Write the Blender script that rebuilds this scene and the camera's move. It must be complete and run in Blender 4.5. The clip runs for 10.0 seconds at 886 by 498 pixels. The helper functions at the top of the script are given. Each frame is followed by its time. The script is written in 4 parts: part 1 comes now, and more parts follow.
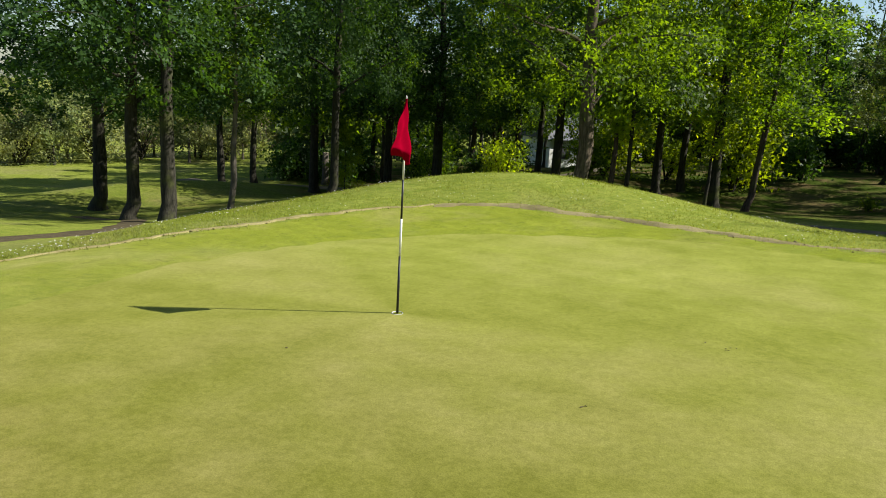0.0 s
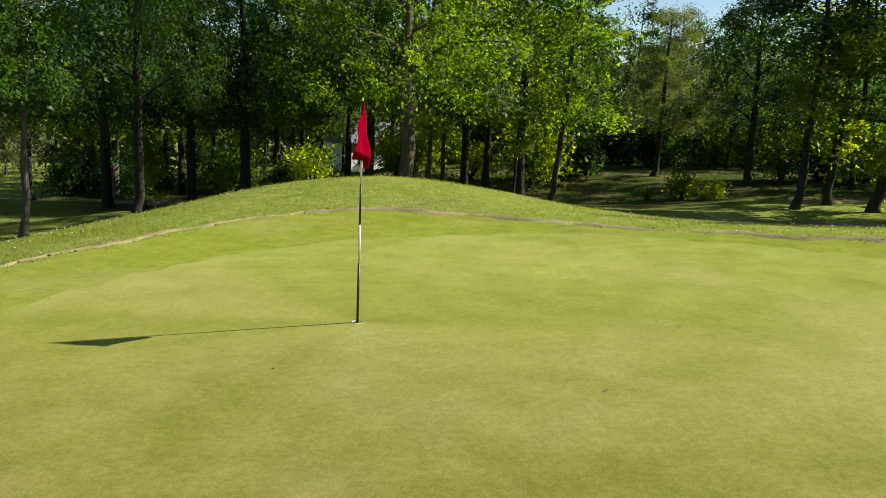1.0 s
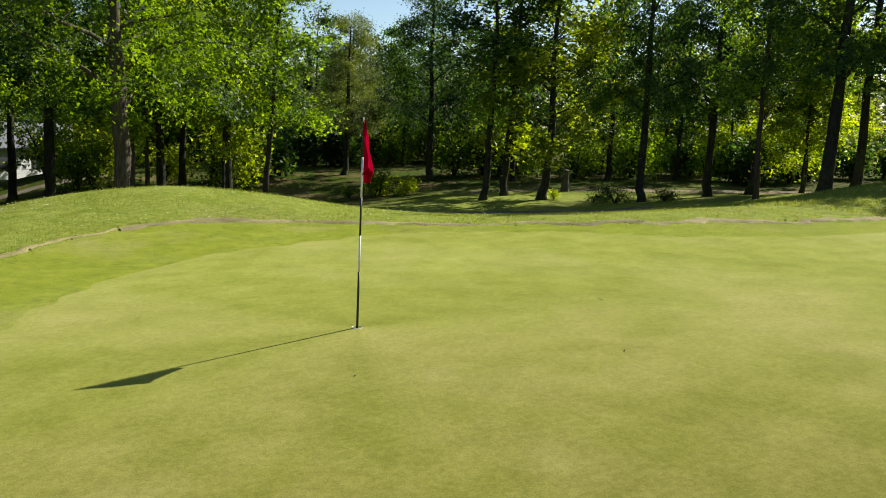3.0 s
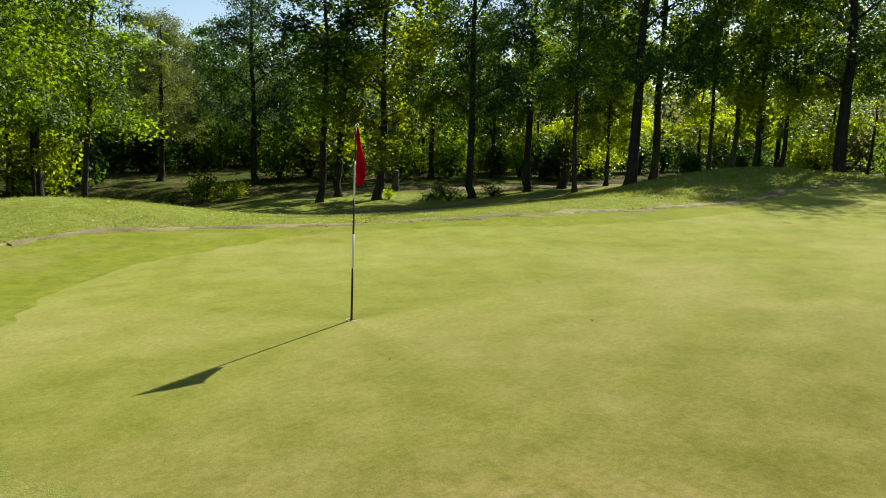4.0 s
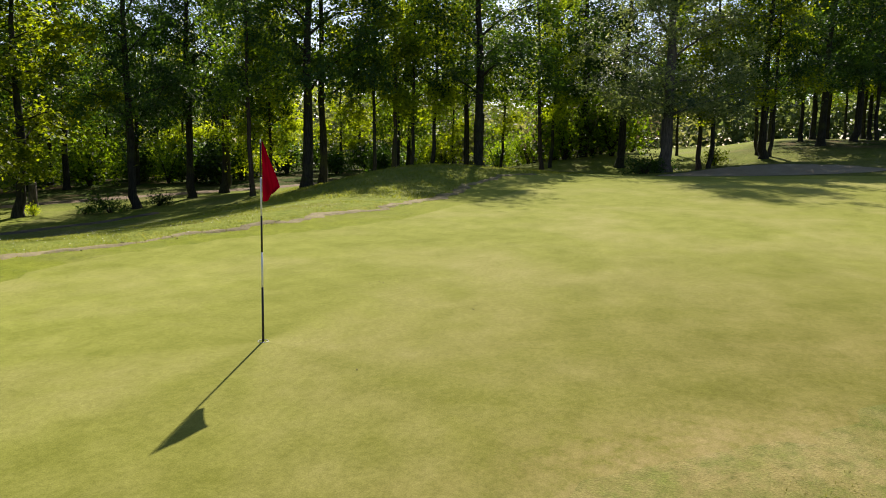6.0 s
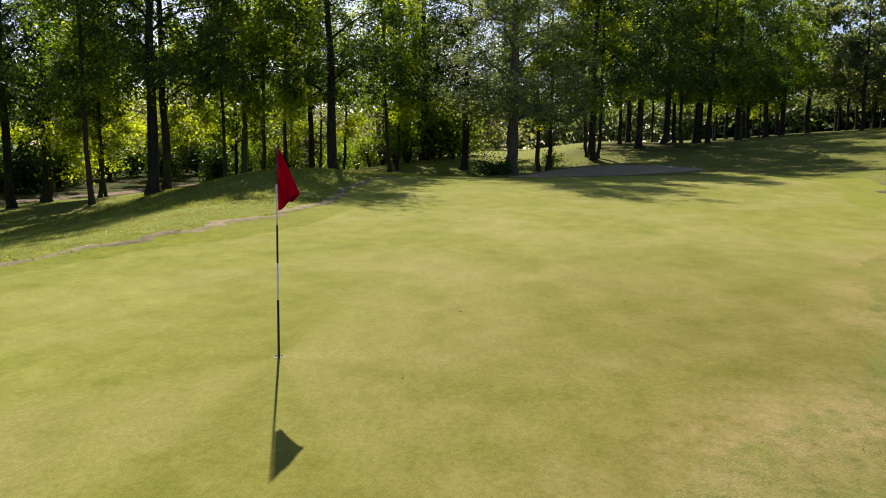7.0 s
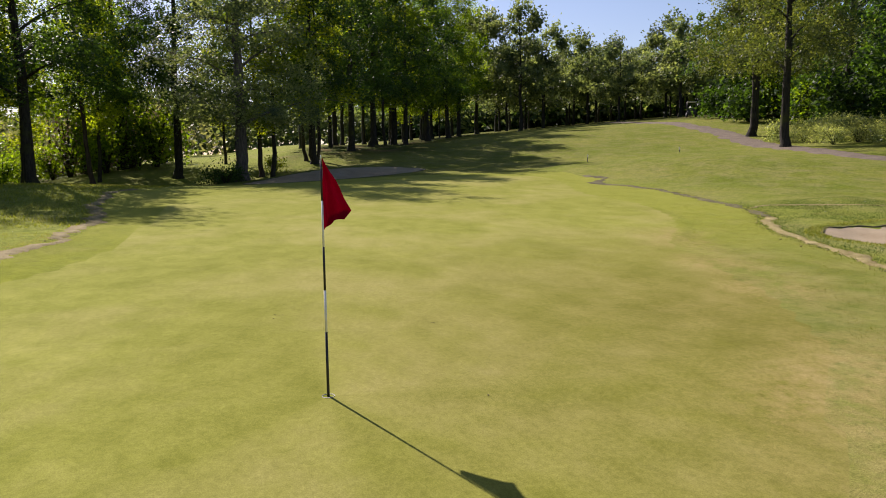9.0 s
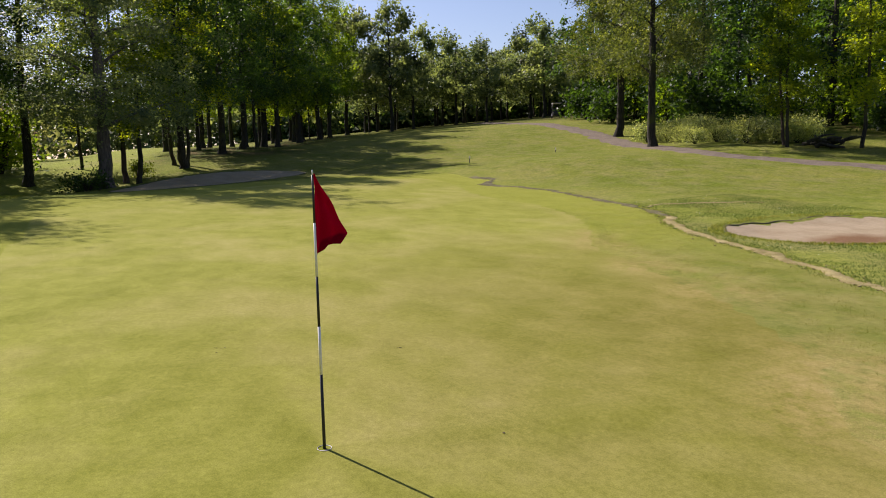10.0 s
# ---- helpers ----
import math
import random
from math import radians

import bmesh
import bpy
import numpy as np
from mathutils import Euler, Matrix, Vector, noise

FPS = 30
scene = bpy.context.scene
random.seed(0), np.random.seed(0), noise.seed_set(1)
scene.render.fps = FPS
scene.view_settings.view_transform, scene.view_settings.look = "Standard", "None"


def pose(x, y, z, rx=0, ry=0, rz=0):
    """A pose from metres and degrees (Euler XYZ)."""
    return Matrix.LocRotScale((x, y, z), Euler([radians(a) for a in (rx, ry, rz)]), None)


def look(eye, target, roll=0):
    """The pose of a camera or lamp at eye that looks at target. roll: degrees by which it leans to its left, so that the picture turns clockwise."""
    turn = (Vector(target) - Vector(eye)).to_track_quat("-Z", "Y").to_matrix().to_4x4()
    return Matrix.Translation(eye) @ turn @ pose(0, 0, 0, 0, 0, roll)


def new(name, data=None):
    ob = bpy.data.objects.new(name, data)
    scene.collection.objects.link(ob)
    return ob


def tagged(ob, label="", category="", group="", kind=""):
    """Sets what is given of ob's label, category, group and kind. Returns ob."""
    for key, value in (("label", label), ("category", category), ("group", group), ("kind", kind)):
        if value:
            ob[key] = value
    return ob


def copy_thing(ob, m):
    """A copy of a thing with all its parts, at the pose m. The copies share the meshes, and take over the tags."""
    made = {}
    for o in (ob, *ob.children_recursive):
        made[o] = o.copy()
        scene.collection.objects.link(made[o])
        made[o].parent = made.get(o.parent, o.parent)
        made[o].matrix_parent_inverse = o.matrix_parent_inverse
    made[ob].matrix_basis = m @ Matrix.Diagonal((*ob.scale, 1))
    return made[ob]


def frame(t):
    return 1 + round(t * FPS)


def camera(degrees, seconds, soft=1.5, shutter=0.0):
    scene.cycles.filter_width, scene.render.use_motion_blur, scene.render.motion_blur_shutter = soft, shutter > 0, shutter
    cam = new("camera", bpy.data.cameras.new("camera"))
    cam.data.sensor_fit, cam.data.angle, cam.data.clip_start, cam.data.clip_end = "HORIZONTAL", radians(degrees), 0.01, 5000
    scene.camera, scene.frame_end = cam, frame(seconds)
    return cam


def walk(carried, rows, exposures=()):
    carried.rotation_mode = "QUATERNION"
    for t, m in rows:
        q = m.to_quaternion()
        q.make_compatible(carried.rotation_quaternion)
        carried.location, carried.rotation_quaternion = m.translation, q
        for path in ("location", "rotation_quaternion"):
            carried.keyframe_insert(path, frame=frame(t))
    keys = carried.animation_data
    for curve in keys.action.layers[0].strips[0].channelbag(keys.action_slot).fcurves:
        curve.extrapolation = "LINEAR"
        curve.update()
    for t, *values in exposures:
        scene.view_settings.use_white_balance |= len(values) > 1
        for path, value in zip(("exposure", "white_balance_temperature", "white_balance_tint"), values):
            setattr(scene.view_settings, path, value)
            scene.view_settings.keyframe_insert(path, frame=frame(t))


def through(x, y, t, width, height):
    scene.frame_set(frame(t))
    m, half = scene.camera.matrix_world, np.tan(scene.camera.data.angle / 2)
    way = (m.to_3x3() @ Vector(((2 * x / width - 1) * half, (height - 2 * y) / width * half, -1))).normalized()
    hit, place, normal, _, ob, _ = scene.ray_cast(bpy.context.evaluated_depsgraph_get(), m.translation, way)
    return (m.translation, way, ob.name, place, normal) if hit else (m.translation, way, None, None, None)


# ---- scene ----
# ---- camera ----
PATH = [
    (0, pose(2.919, -6.415, 2.179, 77.99, -3.14, 21.73)),
    (0.5, pose(2.055, -6.584, 2.088, 78.64, -3.03, 13.33)),
    (1, pose(1.329, -6.761, 2.069, 79.20, -2.62, 5.02)),
    (1.5, pose(0.616, -6.907, 2.091, 79.44, -2.79, -2.74)),
    (2, pose(-0.147, -7.064, 2.106, 79.75, -2.91, -9.60)),
    (3.5, pose(-3.040, -7.060, 2.076, 80.80, -2.67, -29.06)),
    (4, pose(-4.055, -6.813, 2.052, 81.21, -2.32, -37.44)),
    (4.5, pose(-4.912, -6.523, 2.084, 81.50, -2.10, -45.48)),
    (5, pose(-5.470, -5.995, 2.061, 81.77, -1.82, -52.64)),
    (5.5, pose(-5.905, -5.436, 2.064, 81.96, -1.43, -59.75)),
    (6, pose(-6.248, -4.715, 2.082, 82.12, -1.11, -66.74)),
    (7.5, pose(-7.009, -1.705, 2.061, 82.77, -0.65, -87.50)),
    (8, pose(-6.953, -0.734, 2.055, 82.84, -0.16, -93.72)),
    (8.5, pose(-6.757, 0.084, 2.059, 82.93, 0.31, -99.90)),
    (9, pose(-6.372, 0.748, 2.099, 82.89, 0.71, -106.05)),
    (9.5, pose(-5.888, 1.228, 2.152, 82.81, 1.03, -111.82)),
    (10, pose(-5.268, 1.561, 2.214, 82.74, 1.28, -116.54)),
]
cam = camera(62.0, 10.0, soft=1.0)
walk(cam, PATH, exposures=[(0, 1.0, 6500, 5), (4, 1.0, 6500, 8), (6, 0.97, 6500, 18), (7.5, 0.9, 6500, 25), (10, 0.86, 6500, 27)])

# ---- sky and sun ----
SUN_EL, SUN_DIR = radians(39.2), Vector((2.55, 0.95, 0)).normalized()
world = bpy.data.worlds.new("sky")
scene.world = world
world.use_nodes = True
wn = world.node_tree
sky = wn.nodes.new("ShaderNodeTexSky")
sky.sky_type, sky.sun_disc, sky.dust_density, sky.ozone_density = "NISHITA", False, 0.7, 2.5
sky.sun_elevation, sky.sun_rotation = SUN_EL, math.atan2(SUN_DIR.x, SUN_DIR.y)
wn.nodes["Background"].inputs[1].default_value = 0.066
wn.links.new(sky.outputs[0], wn.nodes["Background"].inputs[0])
sun = new("sun", bpy.data.lights.new("sun", "SUN"))
sun.data.energy, sun.data.angle, sun.data.color = 5.0, radians(0.53), (1.0, 0.95, 0.86)
sun_way = Vector((SUN_DIR.x * math.cos(SUN_EL), SUN_DIR.y * math.cos(SUN_EL), math.sin(SUN_EL)))
sun.matrix_world = look((60, 20, 60), Vector((60, 20, 60)) - sun_way)


# ---- materials ----
def material(name, rough=0.8, spec=0.3):
    m = bpy.data.materials.new(name)
    m.use_nodes = True
    b = m.node_tree.nodes["Principled BSDF"]
    b.inputs["Roughness"].default_value = rough
    b.inputs["Specular IOR Level"].default_value = spec
    return m, m.node_tree, b


def node(nt, kind, **values):
    n = nt.nodes.new(kind)
    for k, v in values.items():
        if k in n.inputs:
            n.inputs[k].default_value = v
    return n


def noise_at(nt, scale, detail=4.0, rough=0.6, stretch=None):
    """A noise over world places; stretch scales its axes."""
    geo = nt.nodes.new("ShaderNodeNewGeometry")
    n = node(nt, "ShaderNodeTexNoise", Scale=scale, Detail=detail, Roughness=rough)
    if stretch:
        mp = nt.nodes.new("ShaderNodeMapping")
        mp.inputs["Scale"].default_value = stretch
        nt.links.new(geo.outputs["Position"], mp.inputs[0])
        nt.links.new(mp.outputs[0], n.inputs["Vector"])
    else:
        nt.links.new(geo.outputs["Position"], n.inputs["Vector"])
    return n.outputs["Fac"]


def ramp(nt, fac, stops):
    r = nt.nodes.new("ShaderNodeValToRGB")
    e = r.color_ramp.elements
    while len(e) < len(stops):
        e.new(0.5)
    for el, (p, c) in zip(e, stops):
        el.position, el.color = p, (*c, 1)
    nt.links.new(fac, r.inputs[0])
    return r.outputs[0]


def mix(nt, fac, a, b, how="MIX"):
    n = nt.nodes.new("ShaderNodeMix")
    n.data_type, n.blend_type = "RGBA", how
    for sock, v in ((n.inputs[0], fac), (n.inputs[6], a), (n.inputs[7], b)):
        if isinstance(v, (int, float)):
            sock.default_value = v
        elif isinstance(v, tuple):
            sock.default_value = (*v, 1)
        else:
            nt.links.new(v, sock)
    return n.outputs[2]


def bump(nt, bsdf, height, strength=0.5, distance=0.02):
    n = node(nt, "ShaderNodeBump", Strength=strength, Distance=distance)
    nt.links.new(height, n.inputs["Height"])
    nt.links.new(n.outputs[0], bsdf.inputs["Normal"])


def turf(name, dark, light, dry, fine=60.0, patch=0.5, dry_from=0.56, relief=0.4, stretch=None, south=0.0, through=0.0, dim_dry_south=((0.108, 0.103, 0.014), (0.192, 0.166, 0.048)), clover=0.0, east=None):
    """Grass; south: how far it turns dry and dim southwards, lens darkening put into the colour; east: its paler tone
    towards the east.
    """
    m, nt, b = material(name, 0.95, 0.02)
    b.inputs["Sheen Weight"].default_value, b.inputs["Sheen Roughness"].default_value, b.inputs["Sheen Tint"].default_value = 0.16, 0.4, (0.95, 0.92, 0.25, 1)
    big = noise_at(nt, patch, 5.0, 0.62, stretch)
    mid = noise_at(nt, patch * 6, 5.0, 0.65)
    small = noise_at(nt, fine, 3.0, 0.7)
    c = mix(nt, ramp(nt, mid, [(0.3, (0, 0, 0)), (0.7, (1, 1, 1))]), dark, light)
    c = mix(nt, ramp(nt, big, [(dry_from - 0.1, (0, 0, 0)), (dry_from + 0.12, (1, 1, 1))]), c, dry)
    if south:
        xyz = nt.nodes.new("ShaderNodeSeparateXYZ")
        nt.links.new(nt.nodes.new("ShaderNodeNewGeometry").outputs["Position"], xyz.inputs[0])
        mr = nt.nodes.new("ShaderNodeMapRange")
        for i, v in enumerate((3.0, -5.0, 0.0, south)):
            mr.inputs[i + 1].default_value = v
        nt.links.new(xyz.outputs[1], mr.inputs[0])
        # patchy dry tones, darkened further to paint in the lens's edge falloff
        patchy = mix(nt, ramp(nt, noise_at(nt, 1.1, 6.0, 0.7), [(0.35, (0, 0, 0)), (0.65, (1, 1, 1))]), *dim_dry_south)
        mx = nt.nodes.new("ShaderNodeMapRange")
        for i, v in enumerate((10.0, 2.0, 0.15, 1.0)):
            mx.inputs[i + 1].default_value = v
        nt.links.new(xyz.outputs[0], mx.inputs[0])
        both = nt.nodes.new("ShaderNodeMath")
        both.operation = "MULTIPLY"
        nt.links.new(mr.outputs[0], both.inputs[0])
        nt.links.new(mx.outputs[0], both.inputs[1])
        c = mix(nt, both.outputs[0], c, patchy)
        att = nt.nodes.new("ShaderNodeAttribute")
        att.attribute_name = "worn"
        bare = mix(nt, 1.0, att.outputs["Fac"], ramp(nt, noise_at(nt, 4.5, 6.0, 0.75), [(0.36, (0.12, 0.12, 0.12)), (0.56, (1.25, 1.25, 1.25))]), "MULTIPLY")
        c = mix(nt, bare, c, (0.285, 0.228, 0.085))
    if clover:
        c = mix(nt, ramp(nt, noise_at(nt, 0.85, 5.0, 0.7), [(0.5, (0, 0, 0)), (0.66, (clover, clover, clover))]), c, (0.15, 0.185, 0.03))
        c = mix(nt, ramp(nt, noise_at(nt, 5.0, 5.0, 0.75), [(0.34, (0.5, 0.5, 0.5)), (0.46, (0, 0, 0))]), c, (0.0838, 0.102, 0.0229))
    if east:
        at = nt.nodes.new("ShaderNodeSeparateXYZ")
        nt.links.new(nt.nodes.new("ShaderNodeNewGeometry").outputs["Position"], at.inputs[0])
        me = nt.nodes.new("ShaderNodeMapRange")
        for i, v in enumerate((5.0, 15.0, 0.0, 0.75)):
            me.inputs[i + 1].default_value = v
        nt.links.new(at.outputs[0], me.inputs[0])
        c = mix(nt, me.outputs[0], c, east)
    mottle = noise_at(nt, 1.3, 7.0, 0.74, (0.55, 1.0, 1.0))
    c = mix(nt, 0.85, c, ramp(nt, mottle, [(0.30, (0.74, 0.76, 0.60)), (0.50, (0.95, 0.95, 0.92)), (0.70, (1.10, 1.07, 1.25))]), "MULTIPLY")
    grain = noise_at(nt, fine * 0.22, 4.0, 0.75)
    c = mix(nt, 0.33, c, ramp(nt, grain, [(0.36, (0.48, 0.50, 0.42)), (0.62, (1.06, 1.06, 1.06))]), "MULTIPLY")
    c = mix(nt, 0.30, c, ramp(nt, small, [(0.34, (0.22, 0.23, 0.2)), (0.66, (1.18, 1.18, 1.18))]), "MULTIPLY")
    nt.links.new(c, b.inputs["Base Color"])
    bump(nt, b, small, relief, 0.02)
    if through:
        tr = nt.nodes.new("ShaderNodeBsdfTranslucent")
        ms = nt.nodes.new("ShaderNodeMixShader")
        ms.inputs[0].default_value = through
        nt.links.new(mix(nt, 1.0, c, (1.8, 1.7, 1.0), "MULTIPLY"), tr.inputs["Color"])
        nt.links.new(b.outputs[0], ms.inputs[1])
        nt.links.new(tr.outputs[0], ms.inputs[2])
        nt.links.new(ms.outputs[0], nt.nodes["Material Output"].inputs[0])
    return m


M_GREEN = turf("green_turf", (0.176, 0.198, 0.0274), (0.270, 0.285, 0.0572), (0.305, 0.291, 0.0914), 80, 0.30, 0.56, 0.2, south=0.85)
M_APRON = turf("apron_turf", (0.146, 0.184, 0.0114), (0.231, 0.257, 0.0267), (0.29, 0.265, 0.0914), 50, 0.45, 0.60, 0.6, south=0.9, dim_dry_south=((0.103, 0.129, 0.0229), (0.229, 0.212, 0.0743)), clover=0.6, east=(0.225, 0.243, 0.04))
M_CLOVER = turf("clover_blades", (0.0648, 0.113, 0.0343), (0.152, 0.208, 0.0572), (0.229, 0.234, 0.103), 30, 0.8, 0.62, 0.1, through=0.35)
M_BLADE = turf("grass_blades", (0.184, 0.233, 0.0305), (0.286, 0.309, 0.0572), (0.368, 0.33, 0.152), 30, 0.8, 0.62, 0.1, south=0.5, through=0.4)


def ground_material():
    m, nt, b = material("ground_cover", 0.95, 0.02)
    small = noise_at(nt, 38, 4.0, 0.72)
    mid = noise_at(nt, 2.2, 5.0, 0.65)
    big = noise_at(nt, 0.22, 5.0, 0.6)
    rough = mix(nt, ramp(nt, mid, [(0.3, (0, 0, 0)), (0.7, (1, 1, 1))]), (0.168, 0.212, 0.0286), (0.273, 0.296, 0.061))
    rough = mix(nt, ramp(nt, big, [(0.5, (0, 0, 0)), (0.75, (1, 1, 1))]), rough, (0.259, 0.242, 0.0972))
    litter = mix(nt, ramp(nt, noise_at(nt, 0.5, 5.0, 0.7), [(0.46, (0, 0, 0)), (0.66, (1, 1, 1))]), (0.05, 0.075, 0.01), (0.16, 0.112, 0.055))
    fair = mix(nt, ramp(nt, big, [(0.35, (0, 0, 0)), (0.7, (1, 1, 1))]), (0.138, 0.174, 0.022), (0.214, 0.222, 0.044))
    fair = mix(nt, ramp(nt, noise_at(nt, 0.9, 6.0, 0.72), [(0.42, (0, 0, 0)), (0.72, (0.8, 0.8, 0.8))]), fair, (0.254, 0.234, 0.0914))
    fair = mix(nt, ramp(nt, noise_at(nt, 1.6, 6.0, 0.72), [(0.3, (0.6, 0.6, 0.6)), (0.5, (0, 0, 0))]), fair, (0.0838, 0.125, 0.021))
    att = nt.nodes.new("ShaderNodeAttribute")
    att.attribute_name = "cover"
    sep = nt.nodes.new("ShaderNodeSeparateColor")
    nt.links.new(att.outputs["Color"], sep.inputs[0])
    c = mix(nt, sep.outputs[1], rough, fair)
    c = mix(nt, sep.outputs[0], c, litter)
    tuft = noise_at(nt, 7.0, 5.0, 0.75)
    c = mix(nt, 0.6, c, ramp(nt, tuft, [(0.36, (0.5, 0.55, 0.45)), (0.6, (1.12, 1.12, 1.12))]), "MULTIPLY")
    c = mix(nt, 0.6, c, ramp(nt, small, [(0.32, (0.25, 0.25, 0.25)), (0.68, (1.12, 1.12, 1.12))]), "MULTIPLY")
    nt.links.new(c, b.inputs["Base Color"])
    bump(nt, b, small, 0.6, 0.03)
    return m


def earth(name, a, b_, scale=4.0, relief=0.5, damp=None):
    m, nt, b = material(name, 0.95, 0.1)
    c = mix(nt, ramp(nt, noise_at(nt, scale, 6.0, 0.7), [(0.3, (0, 0, 0)), (0.7, (1, 1, 1))]), a, b_)
    if damp:
        geo = nt.nodes.new("ShaderNodeNewGeometry")
        mp = nt.nodes.new("ShaderNodeMapping")
        mp.inputs["Location"].default_value, mp.inputs["Scale"].default_value = (-damp[0] / damp[2], -damp[1] / damp[3], 0), (1 / damp[2], 1 / damp[3], 0)
        gr = nt.nodes.new("ShaderNodeVectorMath")
        gr.operation = "LENGTH"
        nt.links.new(geo.outputs["Position"], mp.inputs[0])
        nt.links.new(mp.outputs[0], gr.inputs[0])
        wet = mix(nt, 0.35, gr.outputs["Value"], noise_at(nt, 1.8, 4.0))
        c = mix(nt, ramp(nt, wet, [(0.45, (1, 1, 1)), (0.85, (0, 0, 0))]), c, (0.19, 0.11, 0.055))
    fine = noise_at(nt, 70, 3.0, 0.7)
    c = mix(nt, 0.5, c, ramp(nt, fine, [(0.3, (0.45, 0.45, 0.45)), (0.7, (1, 1, 1))]), "MULTIPLY")
    nt.links.new(c, b.inputs["Base Color"])
    bump(nt, b, fine, relief, 0.03)
    return m


M_GROUND = ground_material()
M_DIRT = earth("dry_dirt", (0.185, 0.15, 0.058), (0.39, 0.335, 0.155), 2.2)
M_DIRT_DARK = earth("damp_dirt", (0.12, 0.1, 0.045), (0.34, 0.285, 0.14), 1.1)
M_DIRT_BROWN = earth("brown_dirt", (0.06, 0.056, 0.026), (0.19, 0.175, 0.085), 1.8)
# track gravel with tree shade put into its dark colour
M_TRACK_SHADE = earth("shaded_gravel", (0.045, 0.035, 0.022), (0.12, 0.095, 0.055), 5.0)
M_SAND = earth("bunker_sand", (0.288, 0.227, 0.137), (0.403, 0.335, 0.22), 1.2, 0.7, (5.6, -14.4, 0.9, 1.6))
M_PATH_WOOD = earth("woodland_path", (0.13, 0.095, 0.055), (0.26, 0.195, 0.115), 1.5)
M_TRACK = earth("cart_track", (0.118, 0.097, 0.073), (0.195, 0.162, 0.122), 1.5)


def bark(name, dark, light):
    m, nt, b = material(name, 0.9, 0.15)
    tex = nt.nodes.new("ShaderNodeTexCoord")
    mp = nt.nodes.new("ShaderNodeMapping")
    mp.inputs["Scale"].default_value = (9, 9, 1.4)
    n = node(nt, "ShaderNodeTexNoise", Scale=1.6, Detail=6.0, Roughness=0.7)
    nt.links.new(tex.outputs["Object"], mp.inputs[0])
    nt.links.new(mp.outputs[0], n.inputs["Vector"])
    c = ramp(nt, n.outputs["Fac"], [(0.32, dark), (0.68, light)])
    moss = ramp(nt, noise_at(nt, 1.1, 4.0), [(0.52, (0, 0, 0)), (0.68, (1, 1, 1))])
    c = mix(nt, moss, c, (0.05, 0.055, 0.018))
    nt.links.new(c, b.inputs["Base Color"])
    bump(nt, b, n.outputs["Fac"], 0.9, 0.05)
    return m


M_BARK = bark("oak_bark", (0.010, 0.009, 0.007), (0.056, 0.051, 0.038))
M_BARK_PALE = bark("pale_bark", (0.045, 0.037, 0.031), (0.16, 0.137, 0.113))
M_BARK_OLD = bark("old_bark", (0.02, 0.016, 0.012), (0.15, 0.117, 0.083))
M_BARK_RED = bark("red_bark", (0.022, 0.016, 0.013), (0.095, 0.068, 0.052))


def leaf_material(name, dark, light, glow, through=0.45):
    """Leaves differ one from another; light shines through them."""
    m, nt, b = material(name, 0.5, 0.17)
    geo = nt.nodes.new("ShaderNodeNewGeometry")
    info = nt.nodes.new("ShaderNodeObjectInfo")
    c = ramp(nt, geo.outputs["Random Per Island"], [(0.0, dark), (1.0, light)])
    hs = node(nt, "ShaderNodeHueSaturation")
    mr = nt.nodes.new("ShaderNodeMapRange")
    mr.inputs[3].default_value, mr.inputs[4].default_value = 0.75, 1.25
    nt.links.new(info.outputs["Random"], mr.inputs[0])
    nt.links.new(mr.outputs[0], hs.inputs["Value"])
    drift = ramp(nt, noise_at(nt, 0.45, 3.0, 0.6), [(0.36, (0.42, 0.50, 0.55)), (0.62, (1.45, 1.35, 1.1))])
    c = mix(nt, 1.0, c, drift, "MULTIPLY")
    nt.links.new(c, hs.inputs["Color"])
    nt.links.new(hs.outputs[0], b.inputs["Base Color"])
    tr = nt.nodes.new("ShaderNodeBsdfTranslucent")
    t2 = mix(nt, 1.0, hs.outputs[0], glow, "MULTIPLY")
    nt.links.new(t2, tr.inputs["Color"])
    ms = nt.nodes.new("ShaderNodeMixShader")
    ms.inputs[0].default_value = through
    nt.links.new(b.outputs[0], ms.inputs[1])
    nt.links.new(tr.outputs[0], ms.inputs[2])
    nt.links.new(ms.outputs[0], nt.nodes["Material Output"].inputs[0])
    return m


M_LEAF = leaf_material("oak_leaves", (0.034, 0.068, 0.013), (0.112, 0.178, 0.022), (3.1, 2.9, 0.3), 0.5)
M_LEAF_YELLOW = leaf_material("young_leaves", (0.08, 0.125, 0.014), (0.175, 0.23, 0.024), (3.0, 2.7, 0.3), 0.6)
# shaded copy of the leaves: shade put into a dark bluish colour
M_LEAF_SHADE = leaf_material("shaded_leaves", (0.018, 0.042, 0.014), (0.046, 0.09, 0.026), (2.6, 2.6, 0.5), 0.42)
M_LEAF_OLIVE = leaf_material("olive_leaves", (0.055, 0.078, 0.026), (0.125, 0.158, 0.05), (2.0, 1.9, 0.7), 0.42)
# greyed leaf colour: distance haze, and the grey oak's leaf glints, painted in
M_LEAF_HAZE_GLINT = leaf_material("haze_glint_leaves", (0.075, 0.105, 0.045), (0.175, 0.215, 0.09), (1.8, 1.8, 1.0), 0.42)
# distance haze painted as a still paler leaf colour
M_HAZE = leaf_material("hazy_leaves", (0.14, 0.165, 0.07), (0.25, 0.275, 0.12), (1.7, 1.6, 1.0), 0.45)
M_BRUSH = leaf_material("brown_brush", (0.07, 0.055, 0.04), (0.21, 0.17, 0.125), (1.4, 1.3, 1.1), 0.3)
